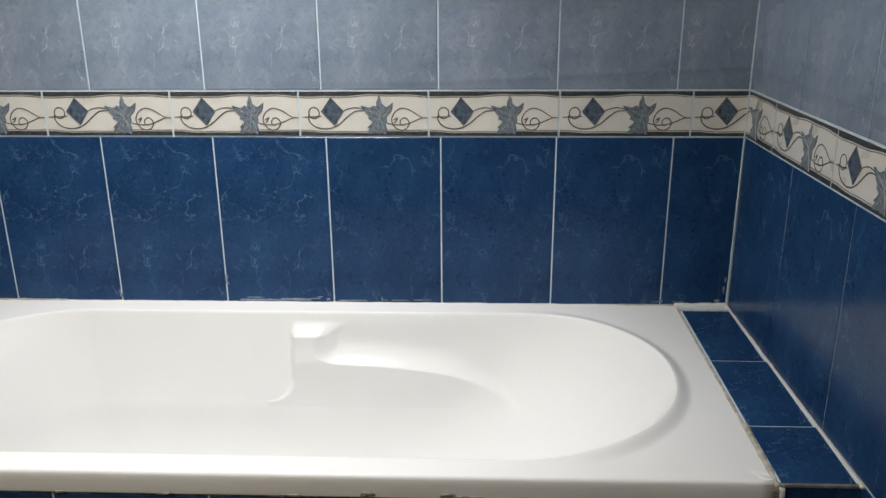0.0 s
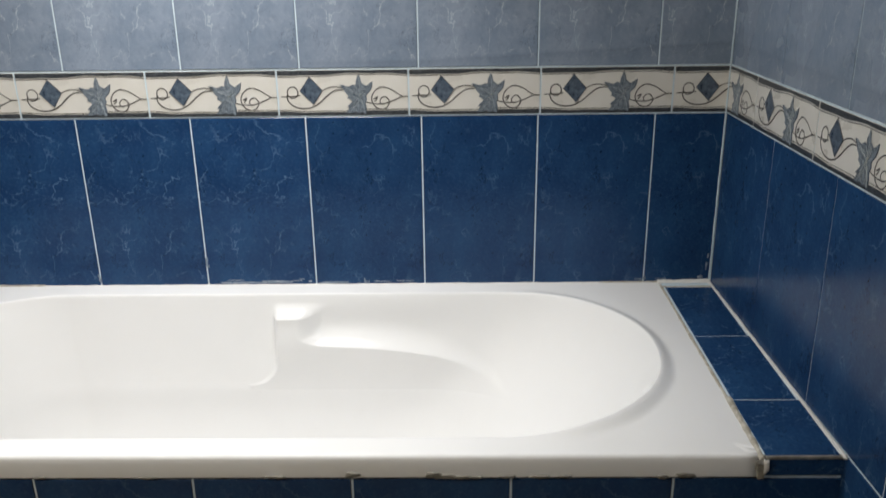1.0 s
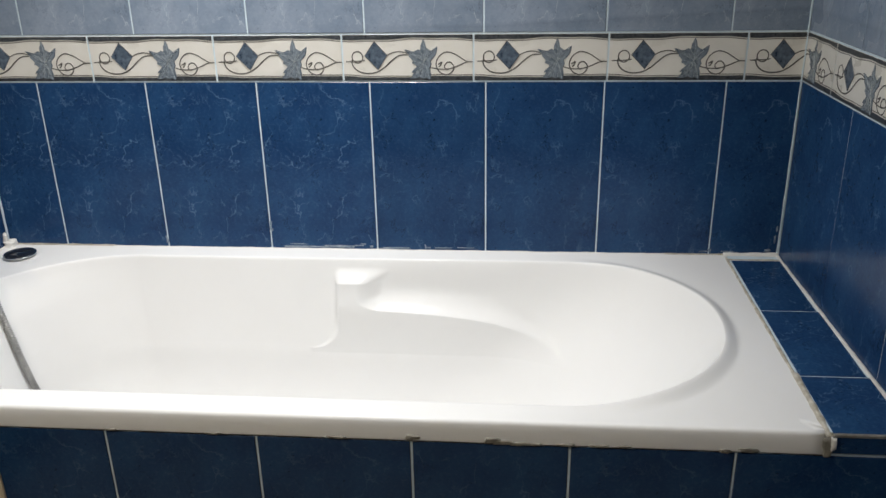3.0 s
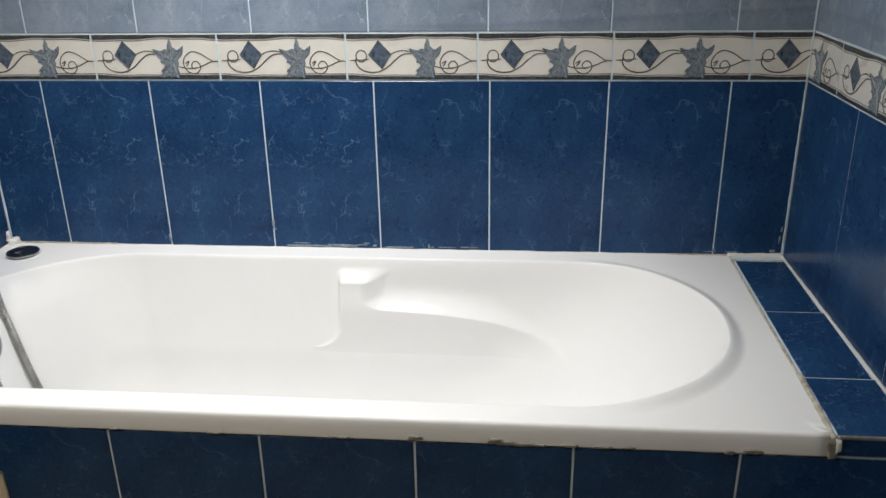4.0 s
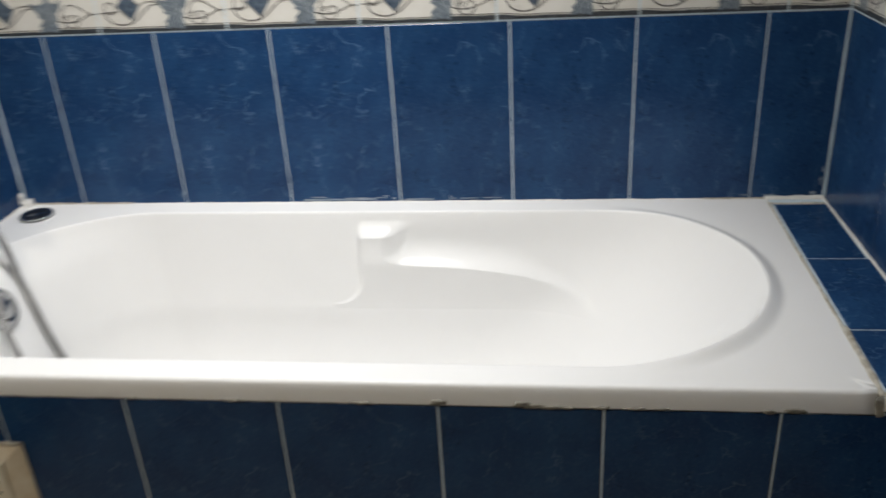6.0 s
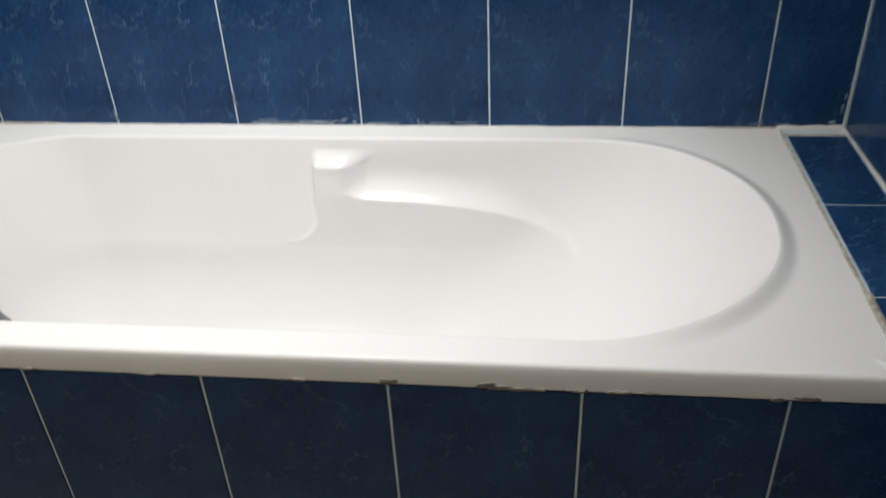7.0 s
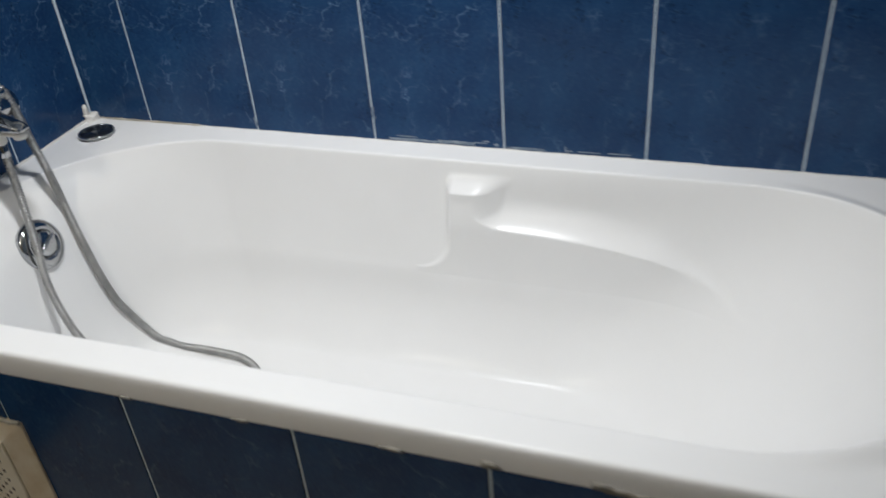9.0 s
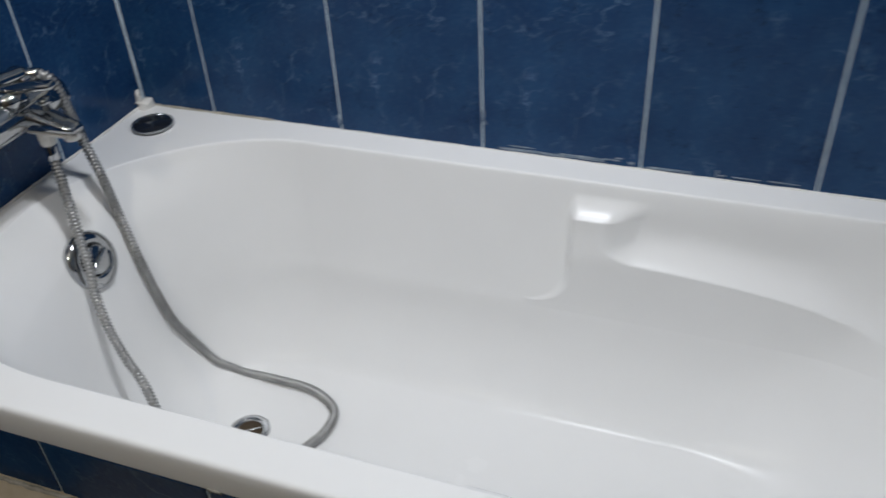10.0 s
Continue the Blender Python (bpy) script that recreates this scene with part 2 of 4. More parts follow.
def tube(points, radius, n=10, bm=None):
    """A tube along the points; radius may be a function of the index."""
    bm = bm or bmesh.new()
    up = Vector((0.31, 0.22, 0.93)).normalized()
    rings = []
    for i, q in enumerate(points):
        d = (points[min(i + 1, len(points) - 1)] - points[max(i - 1, 0)]).normalized()
        side = d.cross(up)
        if side.length < 1e-4:
            side = d.cross(Vector((1, 0, 0)))
        side.normalize()
        up = side.cross(d).normalized()
        r = radius(i) if callable(radius) else radius
        rings.append([bm.verts.new(q + r * (math.cos(2 * math.pi * k / n) * side + math.sin(2 * math.pi * k / n) * up)) for k in range(n)])
    for a, b in zip(rings, rings[1:]):
        for k in range(n):
            bm.faces.new((a[k], a[(k + 1) % n], b[(k + 1) % n], b[k]))
    bm.faces.new(rings[0][::-1])
    bm.faces.new(rings[-1])
    return bm


def smooth01(t):
    t = min(max(t, 0.0), 1.0)
    return t * t * (3 - 2 * t)


def curve(x, rows):
    """Smooth value from (x, value) rows, with no overshoot."""
    if x <= rows[0][0]:
        return rows[0][1]
    if x >= rows[-1][0]:
        return rows[-1][1]
    k = next(i for i in range(len(rows) - 1) if x <= rows[i + 1][0])
    slope = [(b[1] - a[1]) / (b[0] - a[0]) for a, b in zip(rows, rows[1:])]

    def tangent(i):
        if i == 0 or i == len(rows) - 1:
            return slope[0] if i == 0 else slope[-1]
        a, b = slope[i - 1], slope[i]
        return 0.0 if a * b <= 0 else 2 * a * b / (a + b)

    h = rows[k + 1][0] - rows[k][0]
    t = (x - rows[k][0]) / h
    return ((2 * t ** 3 - 3 * t * t + 1) * rows[k][1] + (t ** 3 - 2 * t * t + t) * h * tangent(k)
            + (3 * t * t - 2 * t ** 3) * rows[k + 1][1] + (t ** 3 - t * t) * h * tangent(k + 1))


def table(x, rows):
    """Piecewise smooth value from (x, value) rows."""
    if x <= rows[0][0]:
        return rows[0][1]
    for (a, va), (b, vb) in zip(rows, rows[1:]):
        if x <= b:
            return va + (vb - va) * (x - a) / (b - a)
    return rows[-1][1]


# ---- the room's shell ----
def slab(name, x0, x1, y0, y1, z0, z1, material, label, category):
    ob = part(name, box(x0, x1, y0, y1, z0, z1), material)
    return tagged(ob, label, category, kind="structure")


JOINT = 0.0013       # how far the grout lies behind the faces
wall_north = slab("wall_north", XL - 0.12, XR + 0.35, JOINT, 0.15, 0, CEIL, GROUT, "tiled bathroom wall behind the tub, dark blue below pale blue", "wall")
wall_west = slab("wall_west", XL - 0.15, XL - JOINT, ROOM_Y - 0.1, JOINT, 0, CEIL, GROUT, "blue tiled wall that carries the bath mixer", "wall")
wall_east = part("wall_east", box(JOINT, 0.15, -2.75, 0.0, 0, CEIL), GROUT)
wall_east.matrix_basis = pose(XR, 0, 0, 0, 0, SKEW)
tagged(wall_east, "blue tiled wall at the foot of the ledge", "wall", kind="structure")
slab("wall_south", XL - 0.15, XR + 0.4, ROOM_Y - 0.15, ROOM_Y, 0, CEIL, WARM, "plain beige wall facing the tub", "wall")
slab("floor", XL - 0.15, XR + 0.4, ROOM_Y - 0.1, 0.1, -0.1, 0, FLOOR_TILE, "beige tiled bathroom floor", "floor")
slab("ceiling", XL - 0.15, XR + 0.4, ROOM_Y - 0.1, 0.1, CEIL, CEIL + 0.1, PLASTER, "plain white plaster ceiling", "ceiling")

# ---- the tub ----
YC = -0.351


N_TOP, N_END = 300, 120
SEAM = []
for i in range(N_TOP):
    SEAM.append(("top", i / N_TOP))
for i in range(N_END):
    SEAM.append(("left", i / N_END))
for i in range(N_TOP):
    SEAM.append(("bottom", i / N_TOP))
for i in range(N_END):
    SEAM.append(("right", i / N_END))


def ring_point(side, t, xl, xr, hw, pl, pr, nl, nr):
    """Runs from the right end of the far side leftwards, round the left end, back along the near side, round the right end."""
    if side == "top":
        return pr + (pl - pr) * t, YC + hw
    if side == "bottom":
        return pl + (pr - pl) * t, YC - hw
    ang = math.pi * t
    c, s = math.cos(ang), math.sin(ang)
    if side == "left":
        nl += 0.8 * max(0.0, -c)      # fuller towards the front
        return pl - (pl - xl) * abs(s) ** (2 / nl), YC + hw * math.copysign(abs(c) ** (2 / nl), c)
    return pr + (xr - pr) * abs(s) ** (2 / nr), YC - hw * math.copysign(abs(c) ** (2 / nr), c)


FLOOR_Z = 0.172


LOWER = [(0.172, 0.112), (0.1729, 0.130), (0.1757, 0.1455), (0.182, 0.160), (0.193, 0.1730), (0.21, 0.187), (0.235, 0.2035), (0.265, 0.218), (0.30, 0.2295), (0.345, 0.2385)]
PROUD = LOWER + [(0.40, 0.2435), (0.46, 0.2475), (0.525, 0.2505), (0.56, 0.252)]


def tub_section(z):
    """Ends and half width of the bare basin at a height."""
    xl = curve(z, [(0.172, 0.13), (0.178, 0.092), (0.19, 0.068), (0.21, 0.047), (0.26, 0.022), (0.40, -0.010), (0.48, -0.038), (0.52, -0.070), (0.545, -0.097), (0.554, -0.105), (0.56, -0.110)])
    xr = curve(z, [(0.172, 0.98), (0.178, 1.05), (0.19, 1.10), (0.21, 1.145), (0.26, 1.205), (0.40, 1.350), (0.50, 1.430), (0.545, 1.460), (0.56, 1.470)])
    hw = curve(z, LOWER + [(0.366, 0.2450), (0.54, 0.2900), (0.554, 0.2934), (0.5583, 0.2950), (0.56, 0.297)])
    return xl, xr, hw


def bulge_top(x):
    """Height of the arm rest's crisp edge, up to which the side stands proud."""
    return table(x, [(0.60, 0.452), (0.745, 0.452), (0.86, 0.4465), (0.92, 0.442), (0.98, 0.435), (1.04, 0.4245), (1.10, 0.406), (1.14, 0.389), (1.17, 0.371), (1.195, 0.349), (1.22, 0.32)])


def basin_bulge(x, z):
    """How far the side stands proud: full up to the crisp edge, then a rest that runs back softly into the wall."""
    if z > 0.556 or z < 0.34 or x < 0.5 or x > 1.3:
        return 0.0
    bare = tub_section(z)[2]
    corner = min(max((0.412 - z) / 0.055, 0.0), 1.0)
    edge = 0.672 - 0.06 * (1 - math.sqrt(1 - corner * corner))
    top = bulge_top(x)
    span = table(x, [(0.735, 0.040), (0.765, 0.058), (0.800, 0.068), (0.90, 0.068), (1.05, 0.056), (1.15, 0.038), (1.2, 0.018)])
    arm = (1 - min(max((z - top) / span, 0.0), 1.0)) ** 3.4
    # the soap rest stands higher and runs back into the wall at a slant
    soap = (1 - min(max((z - 0.512) / 0.030, 0.0), 1.0)) ** 2.0 * (1 - smooth01((x - 0.718 - 1.1 * max(0.0, z - 0.512)) / 0.064))
    on = min(1.0, (arm ** 1.5 + soap ** 1.5) ** (1 / 1.5))
    # the wall above the arm rest is hollowed a little
    hollow = 0.010 * (1 - on) * smooth01((x - 0.72) / 0.10) * (1 - smooth01((x - 1.0) / 0.2)) * smooth01((z - 0.33) / 0.06) * smooth01((0.552 - z) / 0.08)
    full = max(0.0, bare - curve(z, PROUD)) * (1 - 0.25 * smooth01((z - 0.44) / 0.06)) * (1 - smooth01((x - 1.125) / 0.095))
    return full * on * smooth01((x - edge + 0.008) / 0.016) - hollow


def bathtub():
    tub = root("bathtub", (0.7, -0.353, 0), "white acrylic bathtub with moulded arm rests, glossy and clean", "bathtub")
    bm = bmesh.new()
    rings = []
    seam = 0

    def add(points):
        rings.append([bm.verts.new((x - 0.7, y + 0.353, z)) for x, y, z in points])

    pl0, pr0 = 0.20, 1.16
    rim = [ring_point(s, t, *tub_section(RIM), pl0, pr0, 1.75, 2.08) for s, t in SEAM]
    # outer rectangle met by rays from the spine
    outer = []
    for x, y in rim:
        ax = min(max(x, pl0), pr0)
        dx, dy = x - ax, y - YC
        k = min([(TX1 - ax) / dx if dx > 1e-6 else 9e9, (TX0 - ax) / dx if dx < -1e-6 else 9e9, (0.0 - YC) / dy if dy > 1e-6 else 9e9, (TY - YC) / dy if dy < -1e-6 else 9e9])
        outer.append([ax + k * dx, YC + k * dy])
    for cx, cy in ((TX0, 0.0), (TX1, 0.0), (TX0, TY), (TX1, TY)):
        i = min(range(len(outer)), key=lambda k: (outer[k][0] - cx) ** 2 + (outer[k][1] - cy) ** 2)
        outer[i] = [cx, cy]

    def inset(q, d):
        return min(max(q[0], TX0 + d), TX1 - d), min(max(q[1], TY + d), -d)

    crest = [0.0118 * smooth01((x - 1.16) / 0.22) * (0.6 + 0.4 * smooth01((-0.12 - y) / 0.20)) for x, y in rim]
    # lip from its underside up and over its rounded edge
    edge = [(0.0, LIP + 0.004), (0.0058, RIM - 0.0062), (0.0068, RIM - 0.0035), (0.0084, RIM - 0.0014), (0.0106, RIM - 0.0003), (0.0130, RIM), (0.018, RIM)]
    for d, z in [(0.016, LIP), (0.003, LIP), (0.001, LIP + 0.0015)] + edge[:1]:
        add([(q[0], max(q[1], TY + d), z) for q in outer])
    for d, z in edge[1:]:
        pts = []
        for q in outer:
            x, y = (q[0], TY + d) if q[1] < TY + 0.002 else inset(q, max(0.0, d - 0.0155))
            y = max(y, TY + d)
            pts.append((x, y, table(y - TY, edge)))
        add(pts)
    BAND = 0.035         # width of the swelling that runs round the head end
    for f in (0.15, 0.35, 0.55, 0.75, 0.9):
        pts = []
        for q, r in zip(outer, rim):
            a, b = Vector(inset(q, 0.018)), Vector(r)
            a = a.lerp(b + (a - b).normalized() * min(BAND, (a - b).length * 0.9), f)
            pts.append((a.x, a.y, RIM))
        add(pts)
    seam = len(rings)
    for k in range(20):
        f = k / 20
        pts = []
        for q, r, h in zip(outer, rim, crest):
            a, b = Vector(inset(q, 0.018)), Vector(r)
            gap = min(BAND, (a - b).length * 0.9) * (1 - f)
            a = b + (a - b).normalized() * gap
            u = gap / BAND
            # rounded top next to the basin, a hollow flank that runs out onto the deck
            pts.append((a.x, a.y, RIM + h * (1 - smooth01(min(1.0, u * 1.05))) ** 1.3))
        add(pts)
    # rounded inner edge, then down the basin
    levels = [0.5598, 0.5588, 0.557, 0.554, 0.550, 0.545]
    z = 0.541
    while z > 0.235:
        levels.append(z)
        z -= 0.0014 if z > 0.33 else 0.0028
    while z > 0.1745:
        levels.append(z)
        z -= 0.003
    levels.append(FLOOR_Z)
    for z in levels:
        low = 1 - smooth01((z - FLOOR_Z) / 0.36)
        pl, pr = 0.20 + 0.06 * low, 1.16 - 0.30 * low
        sec = tub_section(z)
        pts = []
        for k, (s, t) in enumerate(SEAM):
            x, y = ring_point(s, t, *sec, pl, pr, 1.75 + 0.25 * low, 2.08 + 0.1 * low)
            push = basin_bulge(x, z)
            if push:
                y += push if y < YC else -push
            # the foot of the sides is not quite even
            wave = 0.0022 * noise.noise(Vector((x * 8, z * 6, 0.4))) * smooth01((0.27 - z) / 0.06)
            y += wave if y < YC else -wave
            pts.append((x, y, z + crest[k] * smooth01((z - 0.35) / 0.21)))
        add(pts)
    last = rings[-1]
    for f in (0.7, 0.4, 0.12):
        rings.append([bm.verts.new((v.co.x + (min(max(v.co.x, -0.40), 0.06) - v.co.x) * (1 - f), v.co.y * f, v.co.z - 0.002 * (1 - f))) for v in last])
    for name, chosen, label in (("deck", rings[:seam], "flat white deck with a rounded lip"), ("basin", rings[seam - 1:], "moulded white basin")):
        out = bmesh.new()
        made = [[out.verts.new(v.co) for v in ring] for ring in chosen]
        for a, b in zip(made, made[1:]):
            for i in range(len(a)):
                j = (i + 1) % len(a)
                out.faces.new((a[i], b[i], b[j], a[j]))
        if name == "basin":
            out.faces.new(made[-1])
        bmesh.ops.remove_doubles(out, verts=out.verts, dist=0.00003)
        bmesh.ops.delete(out, geom=[f for f in out.faces if f.calc_area() < 1e-8], context="FACES_ONLY")
        bmesh.ops.recalc_face_normals(out, faces=out.faces)
        if sum(f.normal.z * f.calc_area() for f in out.faces) < 0:
            bmesh.ops.reverse_faces(out, faces=out.faces)
        part(name, out, ACRYLIC, tub, label, smooth=True)
    bm.free()
    return tub


tub = bathtub()


# ---- fittings of the tub ----
def at_part(name, bm, material, parent, m, label="", smooth=True):
    """A part given in the world's frame, under a root that stands upright at its own place or under a part of it."""
    if parent.parent is not None:
        return part(name, bm, material, parent, label, smooth, parent.matrix_basis.inverted() @ Matrix.Translation(-parent.parent.location) @ m)
    return part(name, bm, material, parent, label, smooth, Matrix.Translation(-parent.location) @ m)


def rim_cap():
    """Round dark glossy cap lying in the corner of the deck."""
    cap = root("bath_plug", (-0.079, -0.075, RIM), "round dark mirror-finish bath plug lying on the tub's corner", "bath plug")
    at_part("rim", lathe([(0.0, 0.0), (0.026, 0.0), (0.0305, 0.002), (0.0318, 0.0048), (0.0312, 0.0062), (0.0295, 0.0058), (0.0285, 0.004), (0.0, 0.003)], 56), CHROME, cap, pose(-0.079, -0.075, RIM + 0.001) @ Matrix.Scale(1.15, 4))
    at_part("disc", lathe([(0.0, 0.0034), (0.0282, 0.0044), (0.0285, 0.0040), (0.0, 0.0030)], 56), BLACK_GLOSS, cap, pose(-0.079, -0.075, RIM + 0.0012) @ Matrix.Scale(1.15, 4), "dark glossy disc")


rim_cap()

OVER = pose(-0.032, -0.345, 0.471, 0, 90 - 20, 0) @ Matrix.Scale(1.30, 4)
over = root("overflow_fitting", (-0.032, -0.345, 0.471), "round chrome overflow fitting with a turning knob", "overflow")
at_part("plate", lathe([(0.0, -0.004), (0.036, -0.004), (0.0365, 0.002), (0.034, 0.006), (0.027, 0.009), (0.021, 0.010), (0.020, 0.006), (0.0, 0.005)], 56), CHROME, over, OVER)
knob = at_part("knob", lathe([(0.0, 0.004), (0.017, 0.004), (0.0185, 0.008), (0.018, 0.012), (0.015, 0.0145), (0.0, 0.015)], 40), CHROME, over, OVER)
at_part("grip", box(-0.0035, 0.0035, -0.0165, 0.0165, 0.013, 0.019, 0.0025, 3), CHROME, knob, OVER @ pose(0, 0, 0, 0, 0, 20))

drain = root("drain", (0.200, -0.362, FLOOR_Z), "chrome drain ring with a dark opening in the tub's floor", "drain")
drain_ring = at_part("ring", lathe([(0.021, -0.012), (0.0215, 0.0), (0.024, 0.0025), (0.030, 0.0028), (0.0345, 0.001), (0.0345, -0.004)], 48), CHROME, drain, pose(0.200, -0.362, FLOOR_Z))
at_part("opening", lathe([(0.0, 0.0005), (0.0212, 0.0005), (0.0212, -0.012), (0.0, -0.012)], 32), HOLE, drain, pose(0.200, -0.362, FLOOR_Z))
at_part("crosspiece", box(-0.021, 0.021, -0.0015, 0.0015, 0.0, 0.002, 0.0005), CHROME, drain_ring, pose(0.200, -0.362, FLOOR_Z, 0, 0, 35))


# ---- the bath mixer on the left wall ----
def bath_mixer():
    by, bz, bx = -0.335, 0.712, -0.085
    mx = root("bath_mixer", (bx, by, bz), "chrome bath mixer with short spout on the tiled wall", "faucet")
    at_part("body", lathe([(0.0, -0.088), (0.021, -0.088), (0.0255, -0.084), (0.0265, -0.05), (0.0265, 0.05), (0.0255, 0.084), (0.021, 0.088), (0.0, 0.088)], 40, "y"), CHROME, mx, pose(bx, by, bz))
    for dy in (-0.075, 0.075):
        at_part("wall_flange", lathe([(0.0, 0.0), (0.034, 0.0), (0.033, 0.004), (0.024, 0.014), (0.016, 0.018), (0.0, 0.018)], 40, "x"), CHROME, mx, pose(XL, by + dy, bz))
        at_part("union_nut", lathe([(0.0, 0.0), (0.0195, 0.0), (0.021, 0.003), (0.021, 0.019), (0.0195, 0.022), (0.0, 0.022)], 6, "x"), CHROME, mx, pose(XL + 0.018, by + dy, bz), smooth=False)
        at_part("inlet", lathe([(0.0, 0.0), (0.013, 0.0), (0.013, 0.04), (0.0, 0.04)], 24, "x"), CHROME, mx, pose(XL + 0.036, by + dy, bz))
    # flat tapering spout
    bm = bmesh.new()
    rings = []
    for x, hw, top, low in ((-0.085, 0.022, 0.018, -0.022), (-0.06, 0.021, 0.013, -0.022), (-0.035, 0.019, 0.004, -0.022), (-0.012, 0.0165, -0.004, -0.021), (0.002, 0.0145, -0.008, -0.020), (0.0085, 0.011, -0.012, -0.019)):
        ring = []
        for k in range(20):
            c, s_ = math.cos(2 * math.pi * k / 20), math.sin(2 * math.pi * k / 20)
            e = 0.6
            ring.append(bm.verts.new((x, by + 0.012 + hw * math.copysign(abs(c) ** e, c), bz + (top + low) / 2 + (top - low) / 2 * math.copysign(abs(s_) ** e, s_))))
        rings.append(ring)
    for a, b in zip(rings, rings[1:]):
        for k in range(20):
            bm.faces.new((a[k], a[(k + 1) % 20], b[(k + 1) % 20], b[k]))
    bm.faces.new(rings[-1])
    bmesh.ops.recalc_face_normals(bm, faces=bm.faces)
    spout = at_part("spout", bm, CHROME, mx, Matrix())
    at_part("aerator", lathe([(0.0, 0.0), (0.0105, 0.0), (0.012, 0.002), (0.012, 0.013), (0.0, 0.013)], 24), NYLON_REFLECTION, spout, pose(-0.006, by + 0.012, bz - 0.033), "limescaled white aerator")
    # white plate paints the tub's reflection onto the spout's underside
    at_part("underside_reflection", box(-0.075, -0.004, -0.015, 0.015, -0.0055, 0.0, 0.0022, 2), NYLON_REFLECTION, spout, pose(0, by + 0.012, bz - 0.0205), "dull white plate coloured as the tub's reflection under the spout")
    at_part("hose_nut", lathe([(0.0, 0.0), (0.0095, 0.0), (0.0115, 0.003), (0.012, 0.022), (0.0, 0.022)], 12), NYLON_REFLECTION, mx, pose(-0.052, -0.326, bz - 0.047), "limescaled hose nut", smooth=False)
    # lever cartridge and handle
    cap = at_part("cartridge_cap", lathe([(0.0, 0.0), (0.024, 0.0), (0.025, 0.012), (0.022, 0.019), (0.014, 0.024), (0.0, 0.025)], 36), CHROME, mx, pose(bx, by, bz + 0.016))
    at_part("lever", box(-0.008, 0.075, -0.011, 0.011, 0.0, 0.010, 0.0042, 3), CHROME, cap, pose(bx, by, bz + 0.036, 0, -6, 12))
    at_part("diverter_knob", lathe([(0.0, 0.0), (0.006, 0.0), (0.006, 0.008), (0.0085, 0.010), (0.0085, 0.017), (0.0, 0.018)], 20), CHROME, mx, pose(bx + 0.05, by + 0.012, bz + 0.010))
    at_part("cradle", box(-0.012, 0.018, -0.014, 0.014, 0.0, 0.022, 0.005, 2), CHROME, mx, pose(bx - 0.02, by + 0.05, bz + 0.018))
    return mx


bath_mixer()


def hand_shower():
    hs = root("hand_shower", (-0.105, -0.30, 0.752), "chrome hand shower resting in the mixer's cradle", "hand shower")
    at_part("handle", tube(spline([(-0.103, -0.282, 0.752), (-0.108, -0.32, 0.755), (-0.113, -0.38, 0.760), (-0.116, -0.43, 0.768)], 6), lambda i: 0.0105 + 0.0002 * i, 20), CHROME, hs, Matrix())
    at_part("head", lathe([(0.0, -0.012), (0.036, -0.012), (0.040, -0.006), (0.036, 0.008), (0.016, 0.020), (0.0, 0.022)], 40), CHROME, hs, pose(-0.108, -0.462, 0.772, 12, 0, 0))


hand_shower()


def shower_hose():
    hose = root("shower_hose", (0.20, -0.40, FLOOR_Z), "ribbed grey metal shower hose trailing from the mixer into the tub", "hose")
    path = [(-0.052, -0.326, 0.668)] + HOSE_LEFT + [(0.165, -0.485, 0.215), (0.225, -0.478, 0.184), (0.283, -0.435, 0.183)] + HOSE_FLOOR[::-1] + HOSE_RIGHT[::-1] + [(-0.061, -0.262, 0.687), (-0.066, -0.265, 0.724), (-0.075, -0.270, 0.746), (-0.103, -0.282, 0.752)]
    coarse = spline(path, 12)
    # even steps along the hose carry its ribs
    acc, last, pts = 0.0, coarse[0], [coarse[0]]
    step = 0.0019
    for q in coarse[1:]:
        seg = (q - last).length
        while acc + seg >= step:
            f = (step - acc) / seg
            last = last.lerp(q, f)
            pts.append(last.copy())
            seg, acc = (q - last).length, 0.0
        acc += seg
        last = q
    at_part("sheath", tube(pts, lambda i: 0.0080 if i % 3 else 0.0045, 12), HOSE_STEEL, hose, Matrix())
    for a, b, name in ((pts[0], pts[14], "upper_ferrule"), (pts[-14], pts[-1], "lower_ferrule")):
        at_part(name, tube([a, a.lerp(b, 0.3), a.lerp(b, 0.6), b], 0.0088, 16), CHROME, hose, Matrix())


HOSE_LEFT = [(-0.044, -0.334, 0.623), (-0.037, -0.343, 0.573), (-0.020, -0.361, 0.530), (0.001, -0.383, 0.490), (0.015, -0.402, 0.444), (0.039, -0.420, 0.403), (0.069, -0.435, 0.365), (0.103, -0.450, 0.330)]
HOSE_FLOOR = [(0.083, -0.260, 0.206), (0.107, -0.253, 0.191), (0.135, -0.249, 0.181), (0.179, -0.248, 0.181), (0.256, -0.251, 0.181), (0.302, -0.268, 0.180), (0.327, -0.295, 0.181), (0.328, -0.334, 0.181), (0.315, -0.369, 0.181)]
HOSE_RIGHT = [(-0.057, -0.258, 0.633), (-0.038, -0.264, 0.577), (-0.027, -0.266, 0.512), (-0.004, -0.279, 0.453), (0.013, -0.284, 0.387), (0.030, -0.281, 0.313), (0.043, -0.272, 0.272), (0.063, -0.264, 0.232)]
shower_hose()


